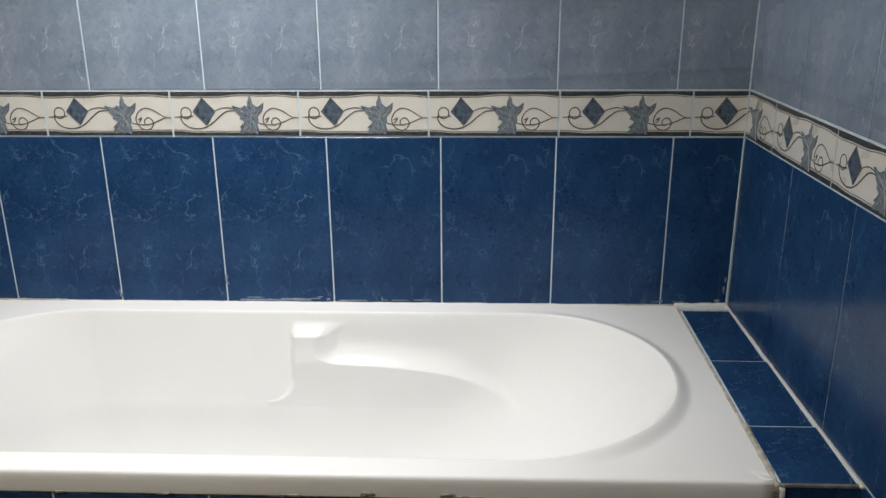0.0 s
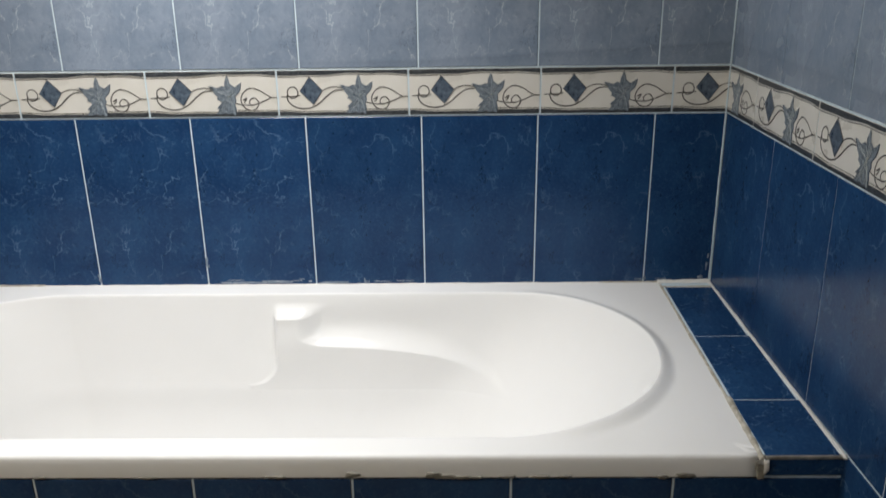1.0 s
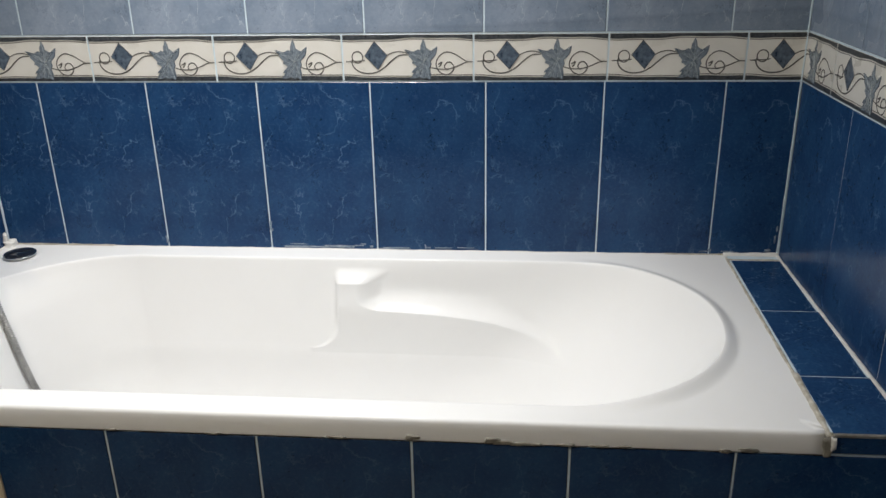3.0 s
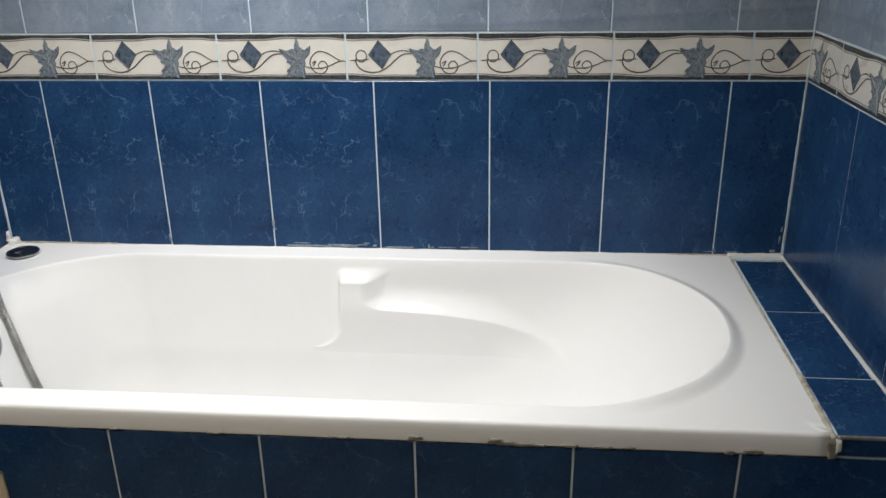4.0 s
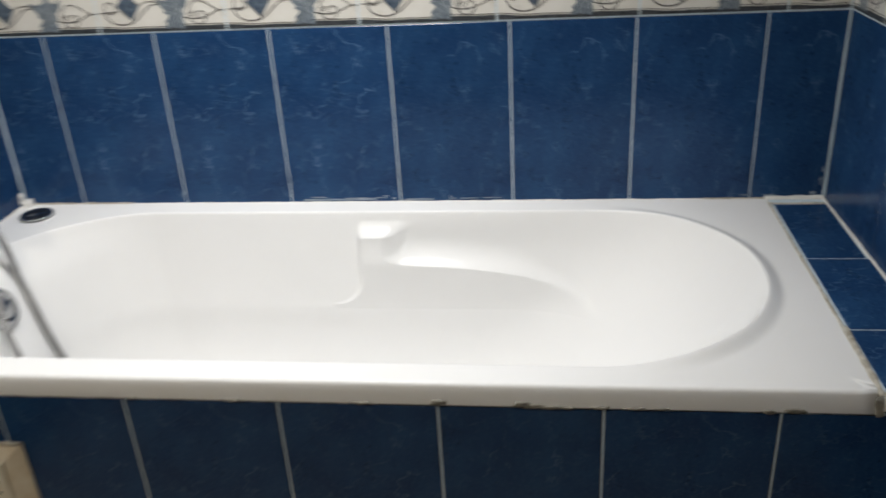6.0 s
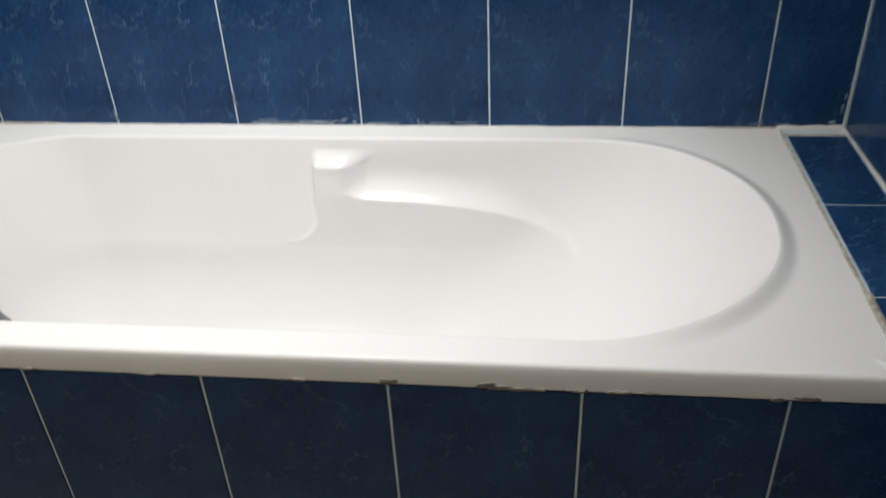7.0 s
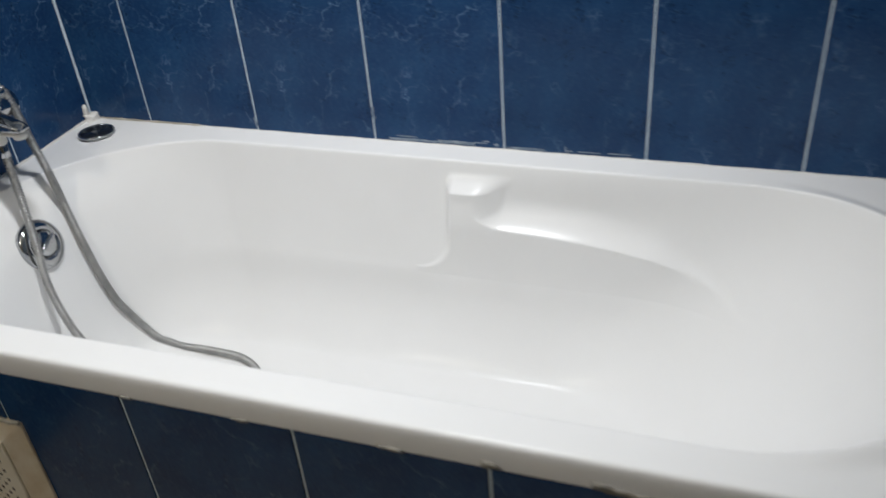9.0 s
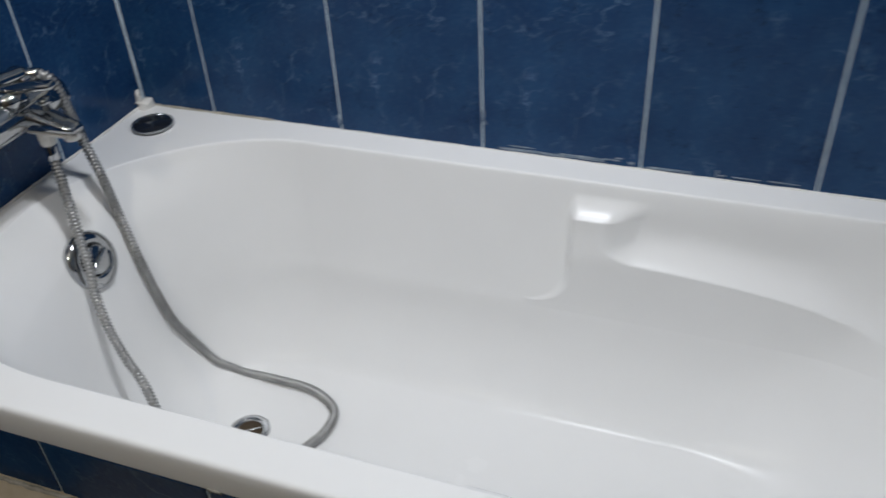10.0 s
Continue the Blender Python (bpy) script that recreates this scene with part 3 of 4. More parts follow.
# ---- seals, mortar and wear round the tub ----
def bead(name, a, b, r0, wobble, material, label, seed, step=0.006, flat=1.0):
    """An uneven hand-drawn bead between two points."""
    rng = random.Random(seed)
    a, b = Vector(a), Vector(b)
    n = max(4, int((b - a).length / step))
    off = rng.random() * 50
    pts = [a.lerp(b, i / n) + 0.25 * wobble * r0 * noise.noise_vector(Vector((i * 0.13 + off, 0, seed))) for i in range(n + 1)]
    rad = [r0 * (1 + wobble * noise.noise(Vector((i * 0.21, off, seed))) + 0.5 * wobble * noise.noise(Vector((i * 0.9, off, seed + 5)))) for i in range(n + 1)]
    ob = part(name, tube(pts, lambda i: max(0.0006, rad[i]), 8), material, smooth=True)
    return tagged(ob, label, "sealant", kind="structure")


bead("sealant_back", (XL, 0.0, RIM - 0.0005), (1.56, 0.0, RIM), 0.0020, 0.5, SILICONE, "uneven white silicone bead between tub and tiles", 1)
bead("sealant_stain_west", (XL + 0.01, -0.0016, RIM + 0.0022), (0.12, -0.0012, RIM + 0.0018), 0.0017, 0.7, DIRTY, "soiled brownish streak on the sealant in the corner", 12)
bead("sealant_stain_east", (1.42, -0.0014, RIM + 0.0020), (1.56, -0.0014, RIM + 0.0022), 0.0015, 0.8, DIRTY, "soiled brownish streak on the sealant by the ledge", 13)
bead("sealant_ledge_dirt", (1.556, -0.033, RIM + 0.0016), (XR - 0.006, -0.033, RIM + 0.0016), 0.0026, 0.6, DIRTY, "soiled joint behind the first ledge tile", 14)
bead("sealant_west", (XL + 0.001, 0, RIM + 0.001), (XL + 0.001, -0.70, RIM + 0.0005), 0.0024, 0.5, SILICONE, "white silicone bead along the mixer wall", 2)
bead("sealant_ledge_back", (1.55, -0.004, RIM + 0.001), (XR, -0.004, RIM + 0.002), 0.0066, 0.3, SILICONE, "thick white silicone bead behind the tiled ledge", 3)
bead("sealant_ledge_tub", (1.5545, -0.02, RIM - 0.001), (1.5545, -0.55, RIM - 0.001), 0.0034, 0.4, DIRTY, "thin worn sealant along the tiled ledge", 4)
bead("sealant_ledge_end", (1.5565, -0.53, RIM - 0.001), (1.555, -0.706, RIM - 0.002), 0.0054, 0.5, DIRTY, "lumpy sealant at the ledge's end", 5)
e1 = pose(XR, 0, 0, 0, 0, SKEW)
bead("sealant_ledge_wall", e1 @ Vector((-0.003, -0.004, RIM + 0.002)), e1 @ Vector((-0.003, -0.712, RIM + 0.002)), 0.0034, 0.35, SILICONE, "white silicone bead along the end wall", 6)
bead("sealant_corner_east", (XR - 0.002, -0.0005, RIM), (XR - 0.0015, -0.0005, CEIL), 0.0018, 0.5, GROUT, "white grout in the corner of two tiled walls", 7)
bead("sealant_corner_west", (XL + 0.001, -0.001, RIM), (XL + 0.001, -0.001, CEIL), 0.0027, 0.4, GROUT, "white grout in the corner by the mixer", 8)
# thin dark brown-grey bead along the gap below the lip
bead("gap_bead_lip", (XL, -0.6995, LIP - 0.0015), (1.555, -0.6995, LIP - 0.0015), 0.0024, 0.6, GAP_DARK, "thin dark bead in the gap under the tub's lip", 9)


def lump(name, at, size, material, label, category, seed, kind=""):
    """A rough little lump of mortar or silicone."""
    bm = bmesh.new()
    bmesh.ops.create_icosphere(bm, subdivisions=3, radius=1)
    for v in bm.verts:
        q = v.co.copy()
        k = 1 + 0.45 * noise.noise(q * 1.7 + Vector((seed, 0, 0))) + 0.2 * noise.noise(q * 4 + Vector((0, seed, 0)))
        v.co = Vector([math.copysign(abs(c) ** 0.6, c) for c in q]) * k
        v.co = Vector((v.co.x * size[0], v.co.y * size[1], v.co.z * size[2]))
    ob = part(name, bm, material, smooth=True, m=Matrix.Translation(at))
    return tagged(ob, label, category, kind=kind)


lump("silicone_lump", (XL + 0.010, -0.010, RIM + 0.004), (0.015, 0.014, 0.010), SILICONE, "lump of white silicone in the tub's far corner", "sealant", 3)
lump("silicone_spike", (XL + 0.004, -0.016, RIM + 0.018), (0.004, 0.005, 0.014), SILICONE, "torn sliver of silicone on the mixer wall", "sealant", 4)
MORTAR_LABEL = "crumbling grey-brown mortar dab stuck under the tub's lip"
for cx, cz, wx, wz in ((0.923, 0.5305, 0.011, 0.0042), (1.050, 0.5300, 0.013, 0.0045), (1.068, 0.5270, 0.016, 0.0038), (1.094, 0.5255, 0.015, 0.003), (1.116, 0.5255, 0.009, 0.002),
                       (0.800, 0.5265, 0.014, 0.002), (1.165, 0.5265, 0.012, 0.0022), (1.215, 0.5265, 0.015, 0.0022), (1.255, 0.527, 0.009, 0.0018), (1.405, 0.5255, 0.009, 0.003), (1.440, 0.5285, 0.014, 0.0032),
                       (0.110, 0.530, 0.010, 0.0045), (0.60, 0.5262, 0.012, 0.0016), (0.43, 0.5262, 0.008, 0.0018)):
    lump("mortar_dab", (cx, -0.7055, cz), (wx, 0.0028, wz), MORTAR, MORTAR_LABEL, "mortar", cx * 9)
lump("mortar_end", (1.5545, -0.7065, 0.541), (0.0075, 0.004, 0.016), MORTAR, "crumbling mortar plug where the lip meets the ledge", "mortar", 31)
lump("mortar_end_light", (1.561, -0.709, 0.547), (0.0045, 0.003, 0.010), SILICONE, "pale crumbling filler at the ledge's corner", "mortar", 35)

# flecks and smears of old sealant on the glaze
SMEARS = [(0.585, 0.5655, 0.055, 0.0022), (0.665, 0.5670, 0.040, 0.0030), (0.80, 0.5650, 0.030, 0.0020), (0.57, 0.572, 0.020, 0.0010), (0.508, 0.622, 0.0022, 0.007), (0.510, 0.607, 0.0028, 0.003), (0.507, 0.612, 0.0020, 0.005), (0.252, 0.575, 0.003, 0.006), (0.250, 0.585, 0.002, 0.003), (0.716, 0.570, 0.012, 0.0011), (0.726, 0.574, 0.006, 0.001), (0.745, 0.568, 0.004, 0.0028),
          (0.823, 0.566, 0.012, 0.0012), (0.872, 0.570, 0.0016, 0.005), (0.878, 0.567, 0.006, 0.0012), (0.914, 0.567, 0.02, 0.0009), (0.965, 0.568, 0.02, 0.0009), (1.508, 0.569, 0.009, 0.0012), (1.520, 0.571, 0.003, 0.004), (1.56, 0.569, 0.014, 0.0011), (1.648, 0.573, 0.006, 0.003), (1.660, 0.60, 0.002, 0.010), (1.662, 0.625, 0.0018, 0.006)]
for k, (sx, sz, wx, wz) in enumerate(SMEARS):
    lump("sealant_smear", (sx, -0.0003, sz), (wx, 0.0007, wz), SMEAR, "dried whitish sealant smear on a blue tile", "sealant", k * 2.3 + 1)


# ---- the skirt, the ledge and the access panel ----
skirt = slab("skirt_wall", XL, XR + 0.02, -0.7008, -0.665, 0, LIP - 0.002, GROUT, "tiled front of the tub enclosure, dark blue", "wall")
ledge = slab("ledge", 1.557, XR + 0.02, -0.7008, 0.0, LIP - 0.002, RIM + 0.0018, GROUT, "narrow tiled ledge between tub and wall", "ledge")
trim = part("ledge_trim", box(1.560, 1.692, -0.7075, -0.7000, 0.5565, 0.5625, 0.0012), STEEL_EDGE)
tagged(trim, "tarnished metal trim on the ledge's front edge", "trim", kind="structure")


def access_panel():
    x0, x1, z0, z1, w = -0.13, 0.217, 0.09, 0.428, 0.032
    yf = -0.703
    p = root("access_panel", (0.05, yf, 0.27), "aged cream access panel with perforated cover in the tub's front", "access panel")
    # mitred, chamfered frame: thin outside, proud inside
    o = [(x0, z0), (x1, z0), (x1, z1), (x0, z1)]
    n_ = [(x0 + w, z0 + w), (x1 - w, z0 + w), (x1 - w, z1 - w), (x0 + w, z1 - w)]
    for k, name in enumerate(("frame_rail", "frame_stile", "frame_rail", "frame_stile")):
        l = (k + 1) % 4
        bm = bmesh.new()
        corners = [(o[k], -0.004), (o[l], -0.004), (n_[l], -0.0195), (n_[k], -0.0195)]
        front = [bm.verts.new((p_[0], yf + d, p_[1])) for p_, d in corners]
        back = [bm.verts.new((p_[0], yf + 0.008, p_[1])) for p_, d in corners]
        bm.faces.new(front)
        bm.faces.new(back[::-1])
        for q in range(4):
            bm.faces.new((front[q], back[q], back[(q + 1) % 4], front[(q + 1) % 4]))
        bmesh.ops.recalc_face_normals(bm, faces=bm.faces)
        bmesh.ops.bevel(bm, geom=bm.edges[:], offset=0.0012, segments=1, affect="EDGES")
        at_part(name, bm, CREAM_PLASTIC, p, Matrix(), smooth=False)
    cx0, cx1, cz0, cz1 = x0 + w + 0.003, x1 - w - 0.003, z0 + w + 0.003, z1 - w - 0.001
    cover = at_part("cover", box(cx0, cx1, yf - 0.021, yf + 0.005, cz0, cz1, 0.003, 2), CREAM_PANEL, p, Matrix(), "perforated cream cover", smooth=False)
    at_part("cover_edge", box(cx0 + 0.006, cx1 - 0.006, yf - 0.0235, yf - 0.020, cz1 - 0.010, cz1 - 0.003, 0.001), CREAM_PANEL, cover, Matrix(), smooth=False)
    at_part("latch_notch", box(0.105, 0.117, yf - 0.0222, yf - 0.015, cz1 - 0.006, cz1 + 0.001, 0.0008), HOLE, cover, Matrix(), "small dark finger notch", smooth=False)
    bm = bmesh.new()
    row, z = 0, cz1 - 0.020
    while z > cz0 + 0.012:
        x = cx1 - 0.020 - (0.0098 if row % 2 else 0)
        while x > cx0 + 0.012:
            vs = [bm.verts.new((x + 0.0032 * math.cos(k * math.pi / 4), yf - 0.0214, z + 0.0032 * math.sin(k * math.pi / 4))) for k in range(8)]
            bm.faces.new(vs)
            x -= 0.0196
        z -= 0.0102
        row += 1
    holes = at_part("perforation", bm, HOLE, cover, Matrix(), "rows of small dark holes", smooth=False)
    tagged(holes, kind="stuff")
    bm = bmesh.new()
    tube([Vector((x0 + i * (x1 - x0) / 40, yf - 0.006 + 0.001 * math.sin(i * 2.1), z1 + 0.0015 + 0.0012 * noise.noise(Vector((i * 0.7, 0, 0))))) for i in range(41)], lambda i: 0.0030 + 0.0024 * noise.noise(Vector((i * 0.9, 3, 0))), 6, bm)
    at_part("mortar_line", bm, DIRTY, p, Matrix(), "rough mortar along the frame's top")


access_panel()

# ---- wall lamp, above the picture ----
lamp = root("wall_lamp", (0.70, 0, 2.12), "white wall lamp bar with three bulb holders", "wall lamp")
at_part("bar", box(0.36, 1.04, -0.03, 0.002, 2.10, 2.16, 0.006, 2), PLASTER, lamp, Matrix(), smooth=False)
for (lx, ly, lz), towards, watts, cone in LAMPS:
    at_part("bulb_holder", tube([Vector((lx, -0.03, 2.13)), Vector((lx, -0.08, 2.14)), Vector((lx, -0.115, 2.135)), Vector((lx, ly, 2.145))], 0.014, 16), PLASTER, lamp, Matrix())


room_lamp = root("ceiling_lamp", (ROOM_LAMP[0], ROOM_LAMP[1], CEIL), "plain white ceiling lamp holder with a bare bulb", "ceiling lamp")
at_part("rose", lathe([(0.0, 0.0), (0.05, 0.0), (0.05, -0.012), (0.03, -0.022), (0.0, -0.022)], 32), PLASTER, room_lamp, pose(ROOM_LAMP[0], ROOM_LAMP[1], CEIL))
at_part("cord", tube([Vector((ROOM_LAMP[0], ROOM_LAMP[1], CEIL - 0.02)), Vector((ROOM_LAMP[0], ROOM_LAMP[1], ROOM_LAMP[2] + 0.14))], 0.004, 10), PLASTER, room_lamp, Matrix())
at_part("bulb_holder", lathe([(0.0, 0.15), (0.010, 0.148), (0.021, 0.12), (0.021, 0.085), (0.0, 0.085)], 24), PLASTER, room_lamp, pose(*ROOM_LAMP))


# ---- wall tiles ----
TILE_MESHES = {}


def tile_mesh(w, h, material):
    key = (round(w, 4), round(h, 4), material.name)
    if key not in TILE_MESHES:
        bm = bmesh.new()
        f = [bm.verts.new((sx * (w / 2 - 0.0011), 0, sz * (h / 2 - 0.0011))) for sx, sz in ((-1, -1), (1, -1), (1, 1), (-1, 1))]
        m_ = [bm.verts.new((sx * (w / 2), 0.0009, sz * (h / 2))) for sx, sz in ((-1, -1), (1, -1), (1, 1), (-1, 1))]
        k = [bm.verts.new((sx * (w / 2), 0.009, sz * (h / 2))) for sx, sz in ((-1, -1), (1, -1), (1, 1), (-1, 1))]
        bm.faces.new(f)
        for a, b in ((f, m_), (m_, k)):
            for i in range(4):
                j = (i + 1) % 4
                bm.faces.new((a[i], b[i], b[j], a[j]))
        bmesh.ops.recalc_face_normals(bm, faces=bm.faces)
        TILE_MESHES[key] = mesh_of("tile", bm, material)
    return TILE_MESHES[key]


rng = random.Random(11)


def lay(parent, base, u0, u1, v0, v1, material, gap=0.0036, flip=None):
    """One tile on a wall; base turns the wall's (along, out, up) into the parent's frame."""
    w, h = u1 - u0 - gap, v1 - v0 - 0.004
    if w < 0.01:
        return
    turn = rng.random() < 0.3 if flip is None else flip
    out = 0.0003 * rng.random()
    m = base @ pose((u0 + u1) / 2, -out, (v0 + v1) / 2, 0.12 * (rng.random() - 0.5), 180 if turn else 0, 0.1 * (rng.random() - 0.5))
    part("tile", tile_mesh(w, h, material), material, parent, m=m)


def rows_of(lo, hi, start, pitch, first=None):
    """Cut positions between lo and hi with joints at start + k * pitch."""
    k = math.ceil((lo + 0.012 - start) / pitch)
    cuts = [lo]
    while start + k * pitch < hi - 0.012:
        cuts.append(start + k * pitch)
        k += 1
    return cuts + [hi]


LIGHT_ROWS = [Z_BORDER, Z_BORDER + 0.40, Z_BORDER + 0.80, Z_BORDER + 1.20, CEIL]
DARK_ROWS = [0.0, 0.156, 0.556, Z_DARK]


def clad(parent, base, lo, hi, dark_start, dark_pitch, light_start, light_pitch, dark_rows, gap, quiet=()):
    cuts = rows_of(lo, hi, dark_start, dark_pitch)
    for v0, v1 in zip(dark_rows, dark_rows[1:]):
        for k, (u0, u1) in enumerate(zip(cuts, cuts[1:])):
            lay(parent, base, u0, u1, v0, v1, DARK_QUIET if k in quiet else DARK, gap, False if quiet else None)
    cuts = rows_of(lo, hi, light_start, light_pitch)
    for v0, v1 in zip(LIGHT_ROWS, LIGHT_ROWS[1:]):
        for u0, u1 in zip(cuts, cuts[1:]):
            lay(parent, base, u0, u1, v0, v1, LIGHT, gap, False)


NORTH = Matrix()
EAST = pose(0, 0, 0, 0, 0, -90) @ pose(0, 0, Z_DARK, 0, -0.6, 0) @ pose(0, 0, -Z_DARK)   # its courses climb a little
WEST = pose(XL, 0, 0, 0, 0, 90)
clad(wall_north, NORTH, XL + 0.001, XR - 0.001, 0.0, PITCH, 0.244 - 0.254, 0.2545, [0.556, Z_DARK], 0.0033, (4, 5, 6, 7))
clad(wall_east, EAST, 0.001, 2.6, 0.277, 0.267, 0.276, 0.268, DARK_ROWS, 0.003, tuple(range(12)))
clad(wall_west, WEST, -2.6, -0.001, -0.22, PITCH, -0.215, PITCH, DARK_ROWS, 0.0036)
for u0, u1 in zip([XL, 0.192, 0.416, 0.669, 0.921, 1.170, 1.423], [0.192, 0.416, 0.669, 0.921, 1.170, 1.423, XR + 0.018]):
    lay(skirt, pose(0, -0.703, 0), u0, u1, 0.128, LIP - 0.0015, SKIRT_GLAZE, 0.0042)
    lay(skirt, pose(0, -0.703, 0), u0, u1, 0.0, 0.128, SKIRT_GLAZE, 0.005)
for y0, y1 in ((-0.289, -0.037), (-0.537, -0.289), (-0.7055, -0.537)):
    w, h = 0.1048 + 0.0157 * -y1, y1 - y0 - 0.0028
    part("tile", tile_mesh(w, h, DARK), DARK, ledge, m=pose(1.5605 + w / 2, (y0 + y1) / 2, RIM + 0.003, -90, 0, 0))
lay(ledge, pose(0, -0.7045, 0), 1.562, 1.69, LIP + 0.001, 0.5585, DARK, 0.002)


# ---- the patterned border ----
B_W, B_H = 0.283, Z_BORDER - Z_DARK


def bu(px, py):
    """Design units to metres on the border tile."""
    return (px / 518 * B_W, (175 - py) / 175 * B_H)


def clip_u(bm, u0, u1):
    for co, no in (((u0, 0, 0), (-1, 0, 0)), ((u1, 0, 0), (1, 0, 0))):
        bmesh.ops.bisect_plane(bm, geom=bm.verts[:] + bm.edges[:] + bm.faces[:], plane_co=co, plane_no=no, clear_outer=True)


def ribbon(bm, points, width, steps=7, rise=0.0011, taper=0.25):
    width *= 1.25
    pts = spline([(*bu(*p), 0) for p in points], steps)
    n = len(pts)
    rows = []
    for i, q in enumerate(pts):
        d = (pts[min(i + 1, n - 1)] - pts[max(i - 1, 0)]).normalized()
        s = Vector((-d.y, d.x, 0)) * width / 2 * (1 - taper * abs(2 * i / (n - 1) - 1) ** 3)
        rows.append([bm.verts.new((q.x + s.x, -0.0005, q.y + s.y)), bm.verts.new((q.x, -rise, q.y)), bm.verts.new((q.x - s.x, -0.0005, q.y - s.y))])
    for a, b in zip(rows, rows[1:]):
        for k in range(2):
            bm.faces.new((a[k], a[k + 1], b[k + 1], b[k]))


def plate(bm, points, rise, dome=0.0):
    """A raised printed shape, fanned from its middle."""
    vs = [Vector(bu(*p)) for p in points]
    mid = sum(vs, Vector((0, 0))) / len(vs)
    c = bm.verts.new((mid.x, -rise - dome, mid.y))
    ring = [bm.verts.new((v.x, -rise, v.y)) for v in vs]
    for i in range(len(ring)):
        bm.faces.new((c, ring[i], ring[(i + 1) % len(ring)]))


def circle(cx, cy, r, a0=0, a1=360, n=12):
    return [(cx + r * math.cos(radians(a0 + (a1 - a0) * k / n)), cy + r * math.sin(radians(a0 + (a1 - a0) * k / n))) for k in range(n + 1)]


def border_parts():
    """Meshes of one whole border tile, by name."""
    made = {}
    bm = bmesh.new()
    e = 0.0020
    corner = [(e, e), (B_W - e, e), (B_W - e, B_H - e), (e, B_H - e)]
    front = [bm.verts.new((x, 0, z)) for x, z in corner]
    back = [bm.verts.new((x, 0.009, z)) for x, z in corner]
    bm.faces.new(front)
    for i in range(4):
        bm.faces.new((front[i], back[i], back[(i + 1) % 4], front[(i + 1) % 4]))
    made["border_tile"] = (bm, CREAM)
    for name, side in (("upper_band", 0), ("lower_band", 1)):
        bm = bmesh.new()
        line = bmesh.new()
        n = 36
        prev = None
        wave = []
        for i in range(n + 1):
            px = 4 + 510 * i / n
            w = 4.0 * math.sin(2 * math.pi * (i / n * 1.0) + (0.5 if side == 0 else 2.6)) + 1.5 * math.sin(2 * math.pi * i / n * 3 + 1)
            edge = 4 if side == 0 else 171.5
            inner = 18 + w if side == 0 else 157.5 - w * 0.8
            pair = [bm.verts.new((bu(px, edge)[0], -0.0006, bu(px, edge)[1])), bm.verts.new((bu(px, inner)[0], -0.0006, bu(px, inner)[1]))]
            if prev:
                bm.faces.new((prev[0], pair[0], pair[1], prev[1]))
            prev = pair
            wave.append((px, inner + (5 if side == 0 else -5)))
        made[name] = (bm, INK_BAND)
        ribbon(line, wave, 0.0011, 2, 0.0009, 0.0)
        made[name.replace("band", "line")] = (line, INK_LINE)
    bm = bmesh.new()
    plate(bm, [(129, 28), (178, 78), (141, 131), (89, 80)], 0.0010, 0.0004)
    made["diamond"] = (bm, INK_DIAMOND)
    bm = bmesh.new()
    ribbon(bm, [(129, 28), (178, 78), (141, 131), (89, 80), (129, 28)], 0.0014, 1, 0.0016, 0.0)
    ribbon(bm, [(14, 101), (40, 100), (70, 99), (90, 96)], 0.0020)
    ribbon(bm, circle(60, 85, 21, 60, 440, 20), 0.0019, 4, 0.0011, 0.0)
    ribbon(bm, [(41, 88), (37, 104), (46, 124), (68, 139), (98, 145), (132, 141), (165, 124), (196, 98), (226, 79), (262, 76)], 0.0024)
    ribbon(bm, [(176, 79), (196, 70), (222, 65), (248, 68), (268, 74)], 0.0018)
    ribbon(bm, [(348, 122), (372, 128), (400, 130), (428, 127), (458, 117), (490, 104), (516, 103)], 0.0020)
    ribbon(bm, [(496, 104), (474, 92), (446, 75), (412, 67), (384, 82), (371, 107), (376, 129), (390, 144), (412, 150), (431, 142), (441, 123), (429, 105), (413, 106), (404, 119), (411, 131), (425, 128)], 0.0020, 6)
    ribbon(bm, [(378, 112), (386, 108), (394, 103), (388, 116), (381, 121)], 0.0022, 3)
    made["scroll"] = (bm, INK_LINE)
    bm = bmesh.new()
    star = [(322, 18), (330, 34), (333, 50), (344, 58), (352, 62), (366, 52), (376, 46), (374, 62), (368, 78), (354, 92), (348, 100), (352, 112), (345, 126), (349, 144), (346, 168), (334, 160), (320, 164), (306, 158), (292, 163),
            (268, 164), (284, 150), (290, 140), (274, 142), (288, 128), (300, 122), (288, 112), (276, 108), (280, 98), (268, 86), (262, 72), (248, 58), (266, 62), (284, 66), (300, 58), (310, 62), (312, 42)]
    plate(bm, star, 0.0010, 0.0002)
    made["leaf"] = (bm, INK_LEAF)
    bm = bmesh.new()
    for tip in ((322, 22), (370, 52), (344, 164), (276, 161), (256, 61), (308, 156), (336, 60)):
        ribbon(bm, [(322, 100), (322 + (tip[0] - 322) * 0.5 + 3, 100 + (tip[1] - 100) * 0.5 - 3), tip], 0.0008, 4, 0.0016)
    for a, b in (((300, 75), (336, 120)), ((345, 70), (300, 128)), ((330, 110), (326, 160)), ((312, 110), (288, 156)), ((310, 66), (328, 100)), ((340, 64), (330, 96)), ((284, 100), (318, 108)), ((298, 146), (322, 112)), ((340, 148), (324, 116)), ((352, 84), (326, 102)), ((268, 72), (312, 96))):
        ribbon(bm, [a, ((a[0] + b[0]) / 2 + 4, (a[1] + b[1]) / 2), b], 0.0008, 3, 0.0016)
    made["leaf_veins"] = (bm, INK_VEIN)
    bm = bmesh.new()
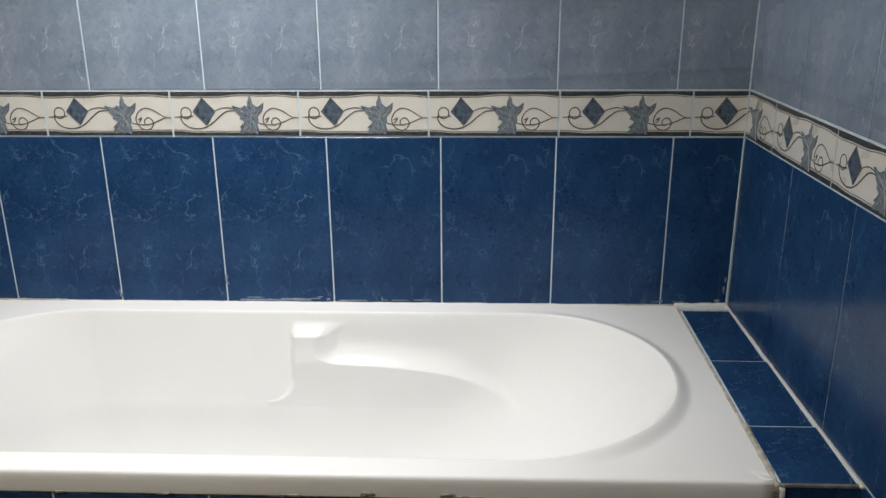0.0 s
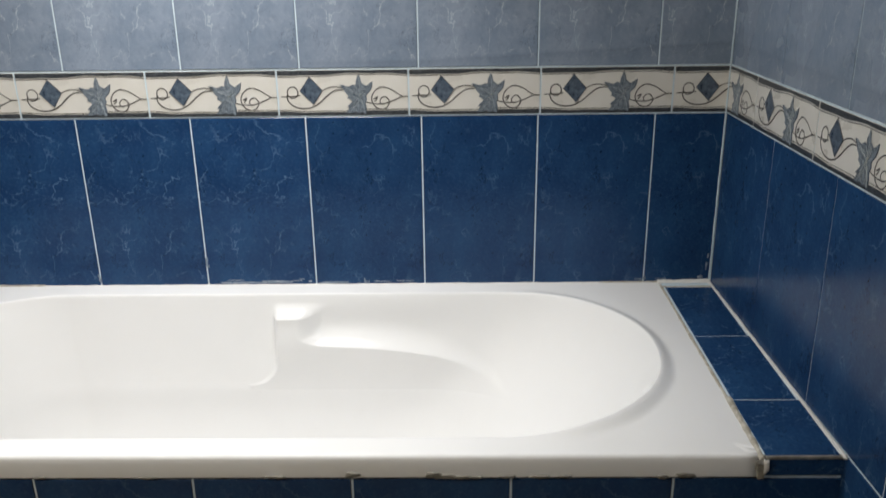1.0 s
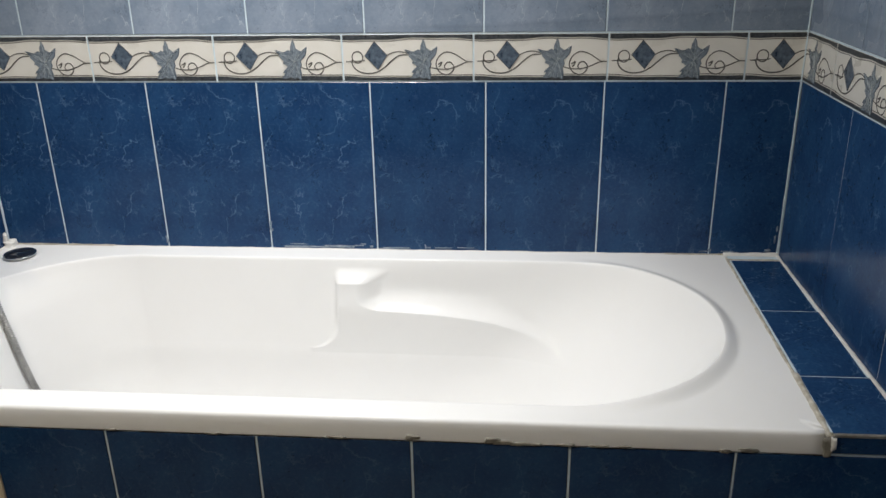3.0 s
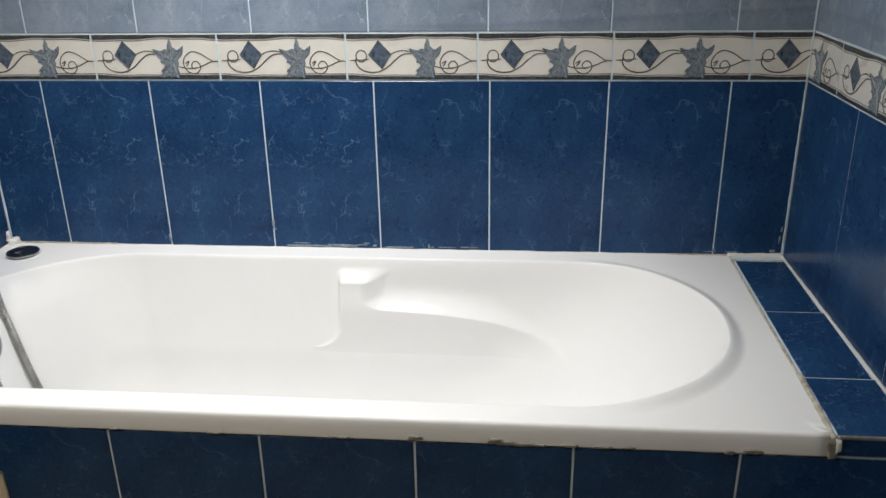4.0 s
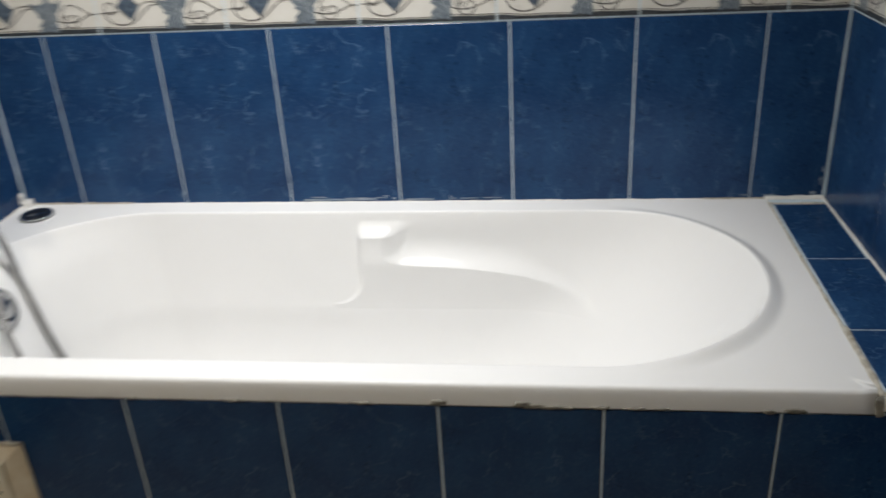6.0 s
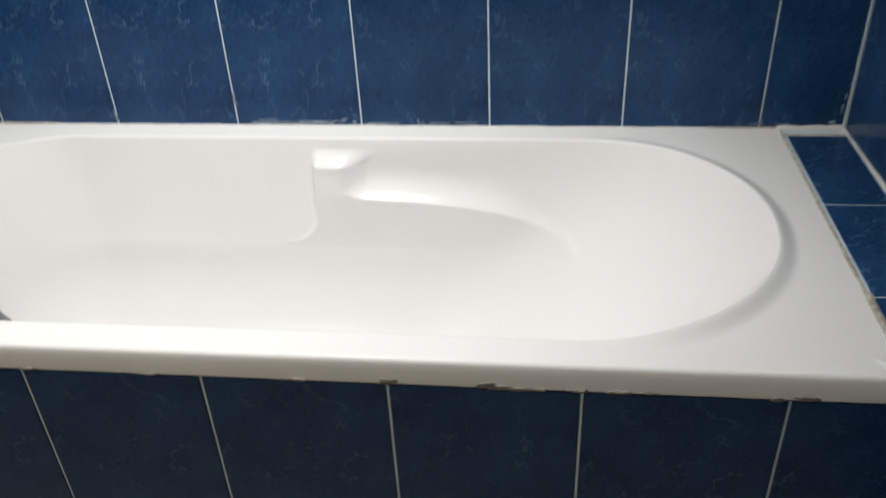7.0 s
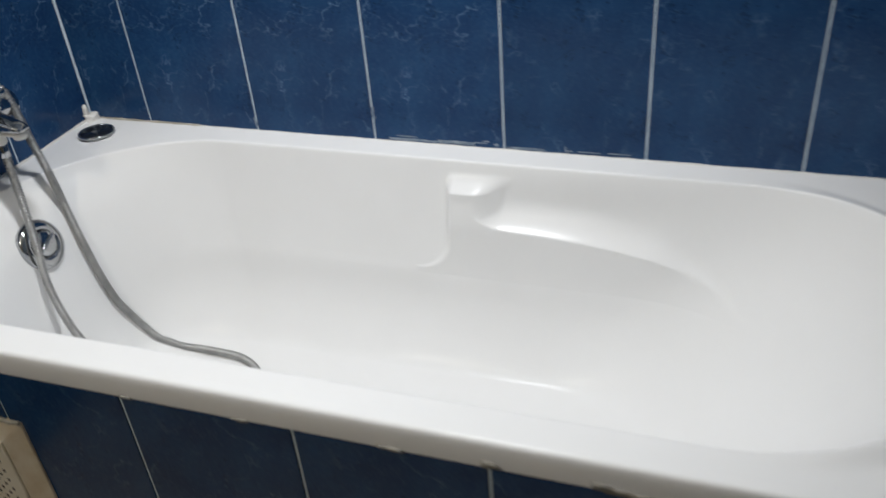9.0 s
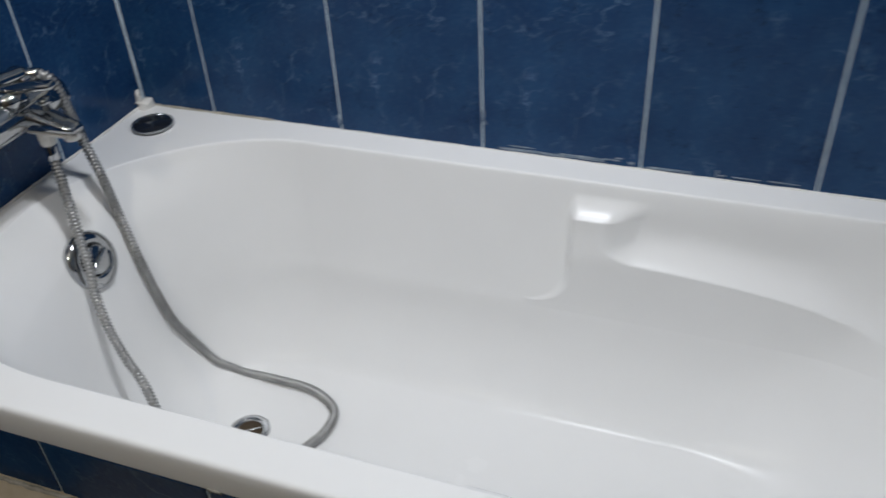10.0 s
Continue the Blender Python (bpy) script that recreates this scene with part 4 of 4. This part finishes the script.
    ribbon(bm, star[6:16], 0.0011, 2, 0.0015, 0.0)
    ribbon(bm, star[19:26], 0.0011, 2, 0.0015, 0.0)
    ribbon(bm, star[28:36], 0.0009, 2, 0.0015, 0.0)
    for a, b in (((328, 30), (318, 96)), ((360, 66), (330, 98)), ((338, 156), (328, 108)), ((284, 152), (316, 110)), ((272, 70), (310, 100)), ((300, 84), (306, 130)), ((316, 124), (318, 158)), ((348, 108), (332, 112))):
        ribbon(bm, [a, ((a[0] + b[0]) / 2 - 4, (a[1] + b[1]) / 2 + 2), b], 0.0010, 3, 0.0014)
    made["leaf_shading"] = (bm, INK_DIAMOND)
    return made


BORDER_CACHE = {}


def border_tile(parent, base, u, cut0=0.0, cut1=None):
    """A border tile whose design starts at u along the wall, cut to the part between cut0 and cut1."""
    cut1 = B_W if cut1 is None else cut1
    key = (round(cut0, 4), round(cut1, 4))
    if key not in BORDER_CACHE:
        got = {}
        for name, (bm, material) in border_parts().items():
            clip_u(bm, max(cut0, 0.0015), min(cut1, B_W - 0.0015))
            if bm.faces:
                bmesh.ops.recalc_face_normals(bm, faces=bm.faces)
                if sum(f.normal.y for f in bm.faces) > 0 and name != "border_tile":
                    bmesh.ops.reverse_faces(bm, faces=bm.faces)
                got[name] = mesh_of(name, bm, material)
            else:
                bm.free()
        BORDER_CACHE[key] = got
    meshes = BORDER_CACHE[key]
    tile = part("border_tile", meshes["border_tile"], None, parent, "cream border tile with vine, leaf and diamond relief", m=base @ pose(u, 0, Z_DARK))
    for name, me in meshes.items():
        if name != "border_tile":
            part(name, me, None, tile)


for k in range(6):
    border_tile(wall_north, NORTH, 0.137 - B_W + 0.283 * k, 0.0 if k else XL - (0.137 - B_W) if XL > 0.137 - B_W else 0.0)
border_tile(wall_north, NORTH, 0.137 + 0.283 * 5, 0.0, XR - 0.001 - (0.137 + 0.283 * 5))
CUT = XR - (0.137 + 0.283 * 5)
border_tile(wall_east, EAST, -CUT, CUT + 0.001, None)
for k in range(8):
    border_tile(wall_east, EAST, -CUT + 0.283 * (k + 1))
for k in range(9):
    border_tile(wall_west, WEST, -0.283 * (k + 1))
